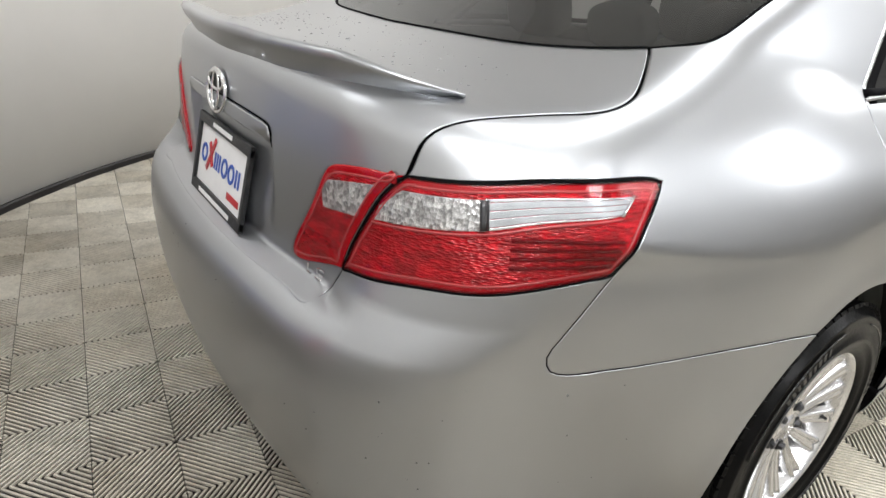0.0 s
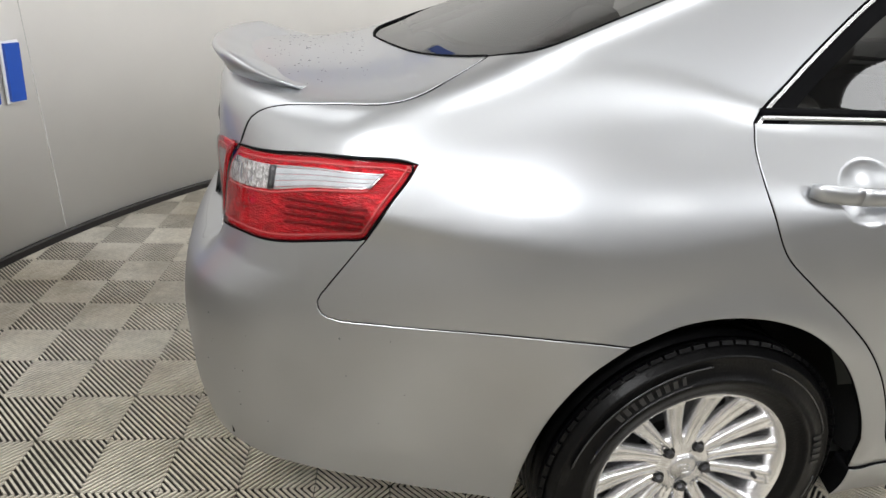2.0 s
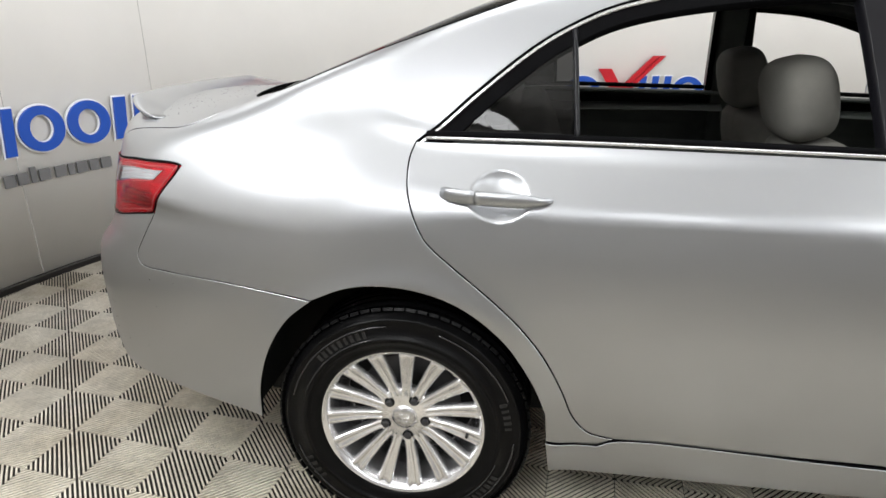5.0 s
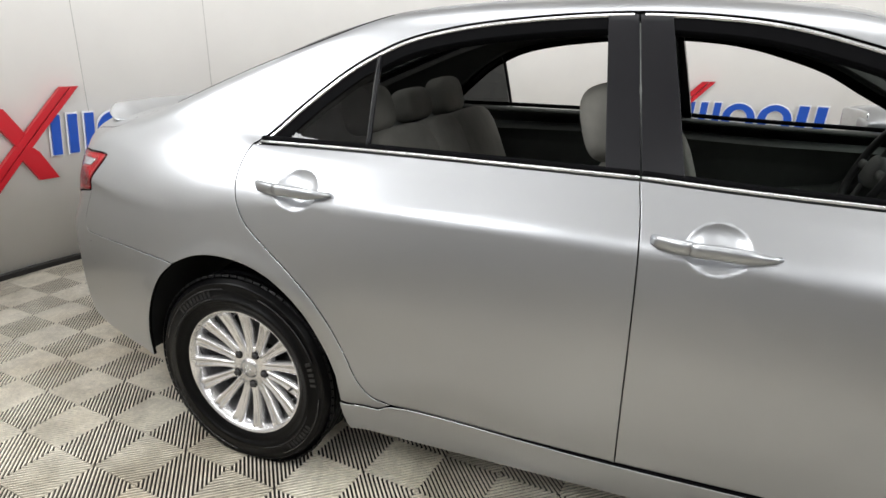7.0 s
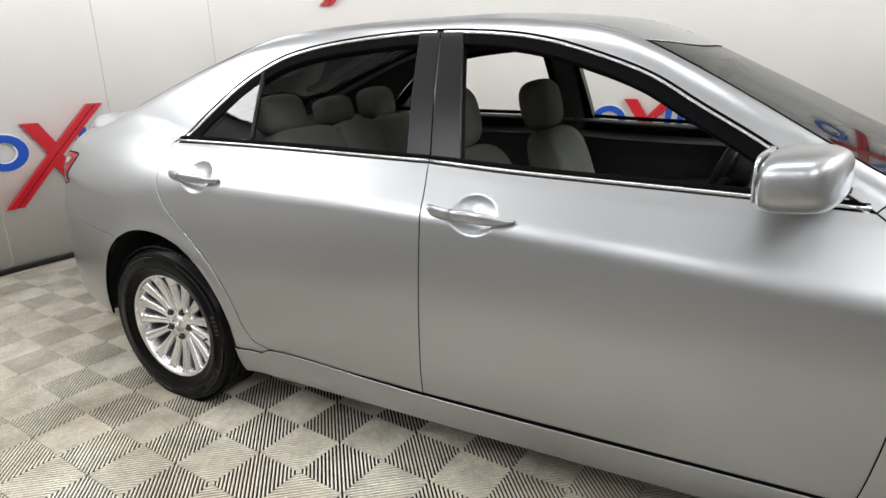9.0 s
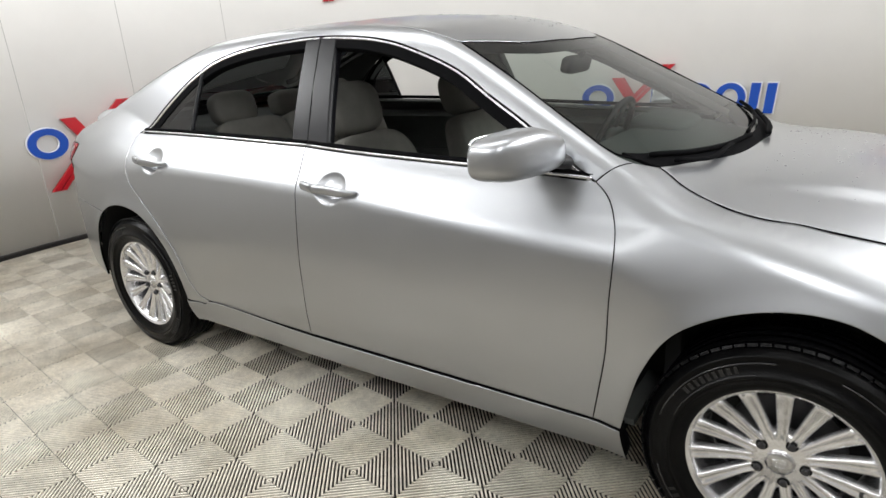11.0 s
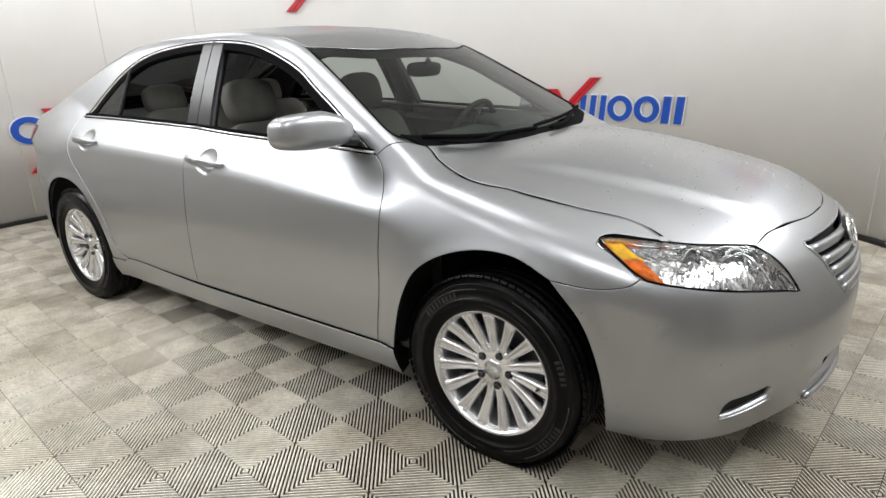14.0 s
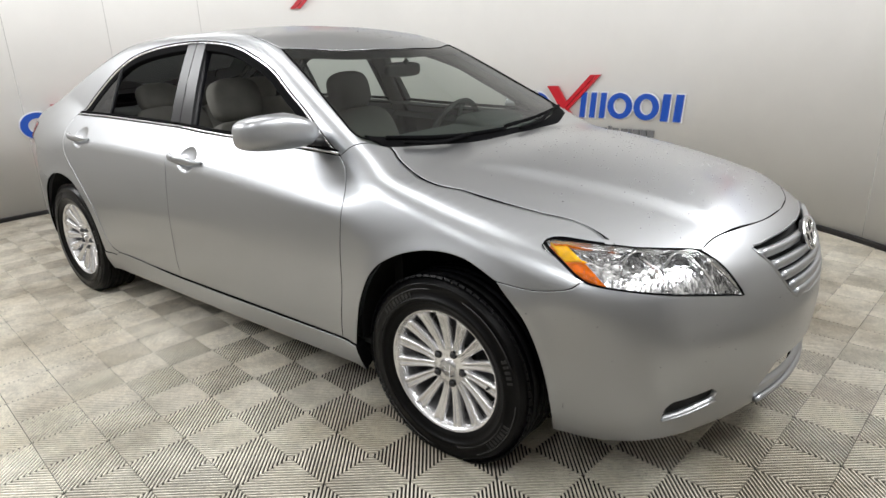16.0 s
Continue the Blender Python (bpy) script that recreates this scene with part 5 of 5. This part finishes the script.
cowl_back = [(2.30, -.700, 0), (2.335, -.655, 0), (2.42, -.50, 0), (2.49, -.30, 0), (2.525, 0, 0)]
panel("cowl_panel", SEAL_OR_GAP, car, TOP, whole(TOP, T(rev(COWL)), T([COWL[0], cowl_back[0]]), T(cowl_back)), gap=.001, lip=.01, off=.001, step=.03)
for pts, name in (([(2.36, -.655), (2.44, -.50), (2.495, -.33), (2.53, -.12)], "wiper"), ([(2.515, -.10), (2.50, .12), (2.455, .36), (2.36, .66)], "wiper")):
    line = skin(TOP, pts, .011, .03)
    w = part(name, sweep(line, .006, .008, n=8), SEAL_OR_GAP, car, "black wiper", True)
    arm = skin(TOP, [(pts[0][0] + .06, pts[0][1] + .03), (pts[1][0] + .045, pts[1][1]), (pts[2][0] + .01, pts[2][1])], .019, .03)
    part("wiper_arm", sweep(arm, .010, .006, n=8), SEAL_OR_GAP, w, "", True)

# ---- cabin ----
def lean(x, y, z, deg):
    return pose(x, y, z, 0, deg, 0)


def front_seat(y, x):
    s = new("front_seat")
    s.parent = car
    s["label"] = "grey cloth front seat with headrest"
    part("cushion", pillow((.54, .52, .17), lean(x + .44, y, .50, -6), .5, .4, shape=lambda p: p + Vector((0, 0, .05 * (abs(p.y) / .26) ** 4))), FABRIC, s, "", True)
    part("backrest", pillow((.16, .50, .62), lean(x + .12, y, .715, -17), .42, .45, shape=lambda p: p + Vector((.05 * (abs(p.y) / .25) ** 4, -p.y * .12 * max(0, p.z / .31), 0))), FABRIC, s, "", True)
    part("headrest", pillow((.145, .285, .225), lean(x, y, 1.118, -14), .66, .58), FABRIC, s, "", True)
    for d in (-.05, .05):
        part("headrest_post", sweep([(x + .035, y + d, .96), (x + .015, y + d, 1.06)], .006, .006, up=(0, 1, 0), n=8), CHROME, s, "", True)


front_seat(-.37, 1.02)
front_seat(.37, 1.10)
bench = new("rear_bench")
bench.parent = car
bench["label"] = "grey cloth rear bench with three headrests"
for y in (-.36, 0, .36):
    w = .46 if y else .30
    part("backrest", pillow((.17, w, .62), lean(.385, y, .765, -20), .4, .35), FABRIC, bench, "", True)
    part("headrest", pillow((.115, .25 if y else .22, .165 if y else .13), lean(.205, y, 1.115 if y else 1.105, -14), .6, .55), FABRIC, bench, "", True)
part("cushion", pillow((.52, 1.22, .18), lean(.74, 0, .50, -6), .4, .3), FABRIC, bench, "", True)
panel("parcel_shelf", TRIM, car, TOP, whole(TOP, T([(.33, 0, 0), (.33, -.60, 0)]), T([(.33, -.60, 0), (-.33, -.56, 0)]), T([(-.33, -.56, 0), (-.50, 0, 0)])), gap=0, lip=.01, off=0, step=.06)
shelf = bpy.data.objects["parcel_shelf"]
for v in shelf.data.vertices:
    v.co.z = 1.035
shelf.data.update()
part("floor_carpet", box(bmesh.new(), (2.0, 1.62, .02), pose(1.40, 0, .285)), TRIM, car)
part("centre_console", pillow((.95, .22, .34), pose(1.55, 0, .50), .3, .35), DASH, car, "", True)

dash = part("dashboard", pillow((.50, 1.46, .30), lean(2.24, 0, .825, 4), .32, .22, shape=lambda p: p + Vector((-.05 * (1 - (p.y / .73) ** 2) * (p.z < 0), 0, -.03 * max(0, p.x / .25)))), DASH, car, "dark grey dashboard", True)
part("gauge_hood", pillow((.24, .40, .11), lean(2.13, .37, .965, 6), .5, .5), DASH, dash, "", True)
part("engine_wall", box(bmesh.new(), (.04, 1.5, .62), pose(2.48, 0, .62)), DARK, car)
part("boot_wall", box(bmesh.new(), (.03, 1.3, .70), pose(.26, 0, .66)), DARK, car)
wm = Matrix.Translation((1.885, .37, .905)) @ pose(0, 0, 0, 0, -66, 0)
rimw = [wm @ Vector((.188 * math.cos(t), .188 * math.sin(t), 0)) for t in np.linspace(0, 2 * math.pi, 48, endpoint=False)]
sw = part("steering_wheel", sweep(rimw, .015, .015, up=wm.to_3x3() @ Vector((0, 0, 1)), n=10, closed=True), PLASTIC, car, "black steering wheel", True)
part("wheel_boss", pillow((.12, .16, .06), wm @ pose(0, 0, -.012), .6, .6, 14, 20), DASH, sw, "", True)
for deg in (0, 90, 180, 270):
    e = Vector((.18 * math.cos(radians(deg)), .18 * math.sin(radians(deg)), 0))
    part("wheel_spoke", sweep([wm @ (e * .3), wm @ e], .018, .008, up=wm.to_3x3() @ Vector((0, 0, 1)), n=8), DASH, sw, "", True)
part("steering_column", sweep([wm @ Vector((0, 0, -.03)), wm @ Vector((0, 0, -.22))], .05, .05, up=(0, 1, 0), n=12), DASH, sw, "", True)
part("cabin_mirror", pillow((.045, .235, .066), lean(1.875, .0, 1.252, 12), .5, .45, 16, 28), PLASTIC, car, "black cabin mirror", True)
part("mirror_stalk", sweep([(1.885, 0, 1.27), (1.905, 0, 1.296)], .012, .012, up=(0, 1, 0), n=8), PLASTIC, car)

panel("headliner", HEADLINER, car, TOP, whole(TOP, T([(.30, 0, 0), (.36, -.53, 0)]), T([(.36, -.53, 0), (.8, -.51, 0), (1.2, -.52, 0), (1.6, -.56, 0)]), T([(1.6, -.56, 0), (1.74, -.33, 0), (1.79, 0, 0)])), gap=0, lip=.002, off=-.035, step=.05)
for mir in (False, True):
    s = 1 if mir else -1
    panel("pillar_trim", HEADLINER, car, ARC, outline(A([(.028, 1.046), (-.18, 1.055), RG[0]]), A(RG), A(DITCH), A(WS), A([(2.340, -.692, 1.025), (2.262, .985)]), A(rev(DLO))), gap=.002, lip=.03, off=-.038, mirror=mir, step=.03)
    part("centre_pillar", sweep([(1.150, s * .745, .60), (1.150, s * .742, 1.02), (1.125, s * .665, 1.22), (1.10, s * .575, 1.375)], (.022, .022, .02, .02), .055, up=(1, 0, 0), n=10), TRIM, car, "", True)
    panel("rear_door_trim", TRIM, car, ARC, outline(A(RD[2:]), A([RD[-1], (1.150, .34)]), A([(1.150, .34), (1.145, 1.025)]), A([(1.145, 1.025), (.44, 1.037), (.03, 1.04)]), A([(.03, 1.04), RD[2]])), gap=.004, lip=.05, off=-.075, mirror=mir, step=.04)
    panel("front_door_trim", TRIM, car, ARC, outline(A([(1.16, 1.024), (1.18, .34)]), A([(1.18, .34), (2.29, .34)]), A([(2.29, .34), (2.32, .80), (2.25, .98)]), A([(2.25, .98), (1.96, .991), (1.41, 1.010), (1.16, 1.024)])), gap=.004, lip=.05, off=-.075, mirror=mir, step=.04)
    # the ledge between the outer sheet and the trim
    for line in ([(.03, 1.036), (.44, 1.034), (1.15, 1.021)], [(1.155, 1.021), (1.41, 1.007), (1.96, .988), (2.25, .977)]):
        part("window_ledge", sweep([p + Vector((0, -s * .052, 0)) for p in skin(ARC, on(ARC, line), 0, .06, mir)], .034, .010, n=8), TRIM, car, "", True)
    part("arm_rest", sweep([(1.30, s * .80, .66), (1.6, s * .775, .70), (1.85, s * .775, .74), (1.98, s * .80, .80)], .035, .03, n=10), TRIM, car, "", True)
    part("arm_rest", sweep([(.45, s * .80, .70), (.75, s * .78, .71), (.95, s * .79, .74)], .035, .03, n=10), TRIM, car, "", True)

# ---- floor tiles, each a ribbed plate ----
def tile_mesh(half=.2, cell=.2):
    bm = bmesh.new()
    n, lip = 22, .0012
    for cx in (0, 1):
        for cy in (0, 1):
            ox, oy = (cx - 1) * cell, (cy - 1) * cell
            # ribs run between the two corners that are not the tile's centre or its own far corner
            even = (cx + cy) % 2 == 0
            for i in range(n):
                g = .285
                lo, hi = 2 * cell * (i + g) / n, 2 * cell * (i + 1 - g) / n
                poly = [(lip, lip), (cell - lip, lip), (cell - lip, cell - lip), (lip, cell - lip)]

                def cut(ps, d, keep_above):
                    out = []
                    for a, b in zip(ps, ps[1:] + ps[:1]):
                        fa = (a[0] + (a[1] if even else cell - a[1])) - d
                        fb = (b[0] + (b[1] if even else cell - b[1])) - d
                        if not keep_above:
                            fa, fb = -fa, -fb
                        if fa >= 0:
                            out.append(a)
                        if fa * fb < 0:
                            t = fa / (fa - fb)
                            out.append((a[0] + (b[0] - a[0]) * t, a[1] + (b[1] - a[1]) * t))
                    return out
                poly = cut(cut(poly, lo, True), hi, False)
                if len(poly) >= 3:
                    k = len(poly)
                    # the top is narrower than the foot
                    sx, sy = (.5, .5) if even else (.5, -.5)
                    mid = (lo + hi) / 2
                    top = []
                    for p in poly:
                        d = p[0] + (p[1] if even else cell - p[1]) - mid
                        q = -d * .06
                        top.append(bm.verts.new((ox + p[0] + q * sx, oy + p[1] + q * sy, 0)))
                    foot = [bm.verts.new((ox + p[0], oy + p[1], -.0056)) for p in poly]
                    bm.faces.new(top)
                    for j in range(k):
                        bm.faces.new((foot[j], foot[(j + 1) % k], top[(j + 1) % k], top[j]))
    me = bpy.data.meshes.new("floor_tile")
    bmesh.ops.recalc_face_normals(bm, faces=bm.faces)
    bm.to_mesh(me)
    bm.free()
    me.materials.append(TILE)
    return me


TILE_MESH = tile_mesh()
FLOOR = bpy.data.objects["floor"]
TX, TY, TURN_T, STEP = 1.9118, -1.5747, -6.14, .40
c_, s_ = math.cos(radians(TURN_T)), math.sin(radians(TURN_T))
for i in range(-14, 15):
    for j in range(-14, 15):
        x, y = TX + STEP * (i * c_ - j * s_), TY + STEP * (i * s_ + j * c_)
        if math.hypot(x - CX, y - CY) < RW + .22:
            ob = new("tile", TILE_MESH)
            ob.parent = FLOOR
            ob.matrix_world = pose(x, y, 0, 0, 0, TURN_T)
# ---- water beads left on the upper panels ----
def beads(name, chart, spots, parent, r0=.0011, r1=.0035):
    bm = bmesh.new()
    a = np.array(spots)
    x, y, z = chart.out(a[:, 0], a[:, 1])
    n = normals(x, y, z)
    for i in range(len(a)):
        r = r0 + (r1 - r0) * random.random() ** 3
        m = Matrix.Translation((x[i], y[i], z[i])) @ Vector(n[i]).to_track_quat("Z", "Y").to_matrix().to_4x4() @ Matrix.Diagonal((r, r * random.uniform(.8, 1.4), r * .55, 1))
        lo = [bm.verts.new(m @ Vector((math.cos(t), math.sin(t), 0))) for t in np.linspace(0, 2 * math.pi, 7, endpoint=False)]
        hi = [bm.verts.new(m @ Vector((.62 * math.cos(t), .62 * math.sin(t), .75))) for t in np.linspace(0, 2 * math.pi, 7, endpoint=False)]
        tip = bm.verts.new(m @ Vector((0, 0, 1)))
        for k in range(7):
            bm.faces.new((lo[k], lo[(k + 1) % 7], hi[(k + 1) % 7], hi[k]))
            bm.faces.new((hi[k], hi[(k + 1) % 7], tip))
    tagged(part(name, bm, BEAD, parent, "clear water beads on the paint", True), kind="stuff")


BEAD = surface("water_bead", (.20, .205, .21), .04, .2, .05, 40, spec=1.0)
hood_spots = [(random.uniform(2.62, 3.5), random.gauss(.05, .33)) for _ in range(900)]
hood_spots = [(x, y) for x, y in hood_spots if abs(y) < .60 - .12 * max(0, x - 3.2)]
beads("water_beads", TOP, hood_spots, hood)
beads("water_beads", TOP, [(random.uniform(.5, 1.75), random.uniform(-.1, .46)) for _ in range(520)], roof, .0015, .005)
beads("water_beads", TOP, [(random.uniform(-.86, -.62), random.uniform(-.5, .5)) for _ in range(220)], boot_lid, .001, .003)
beads("water_beads", REAR, [(REAR.mid * random.uniform(.05, 1.6), random.uniform(.36, .68)) for _ in range(70)], rear_bumper, .0008, .0024)
beads("water_beads", FRONT, [(FRONT.mid * random.uniform(.1, 1.3), random.uniform(.40, .62)) for _ in range(50)], front_bumper, .0008, .0022)
beads("water_beads", TOP, [(random.uniform(-.5, .0), random.uniform(-.1, .5)) for _ in range(90)], rear_glass, .001, .0035)
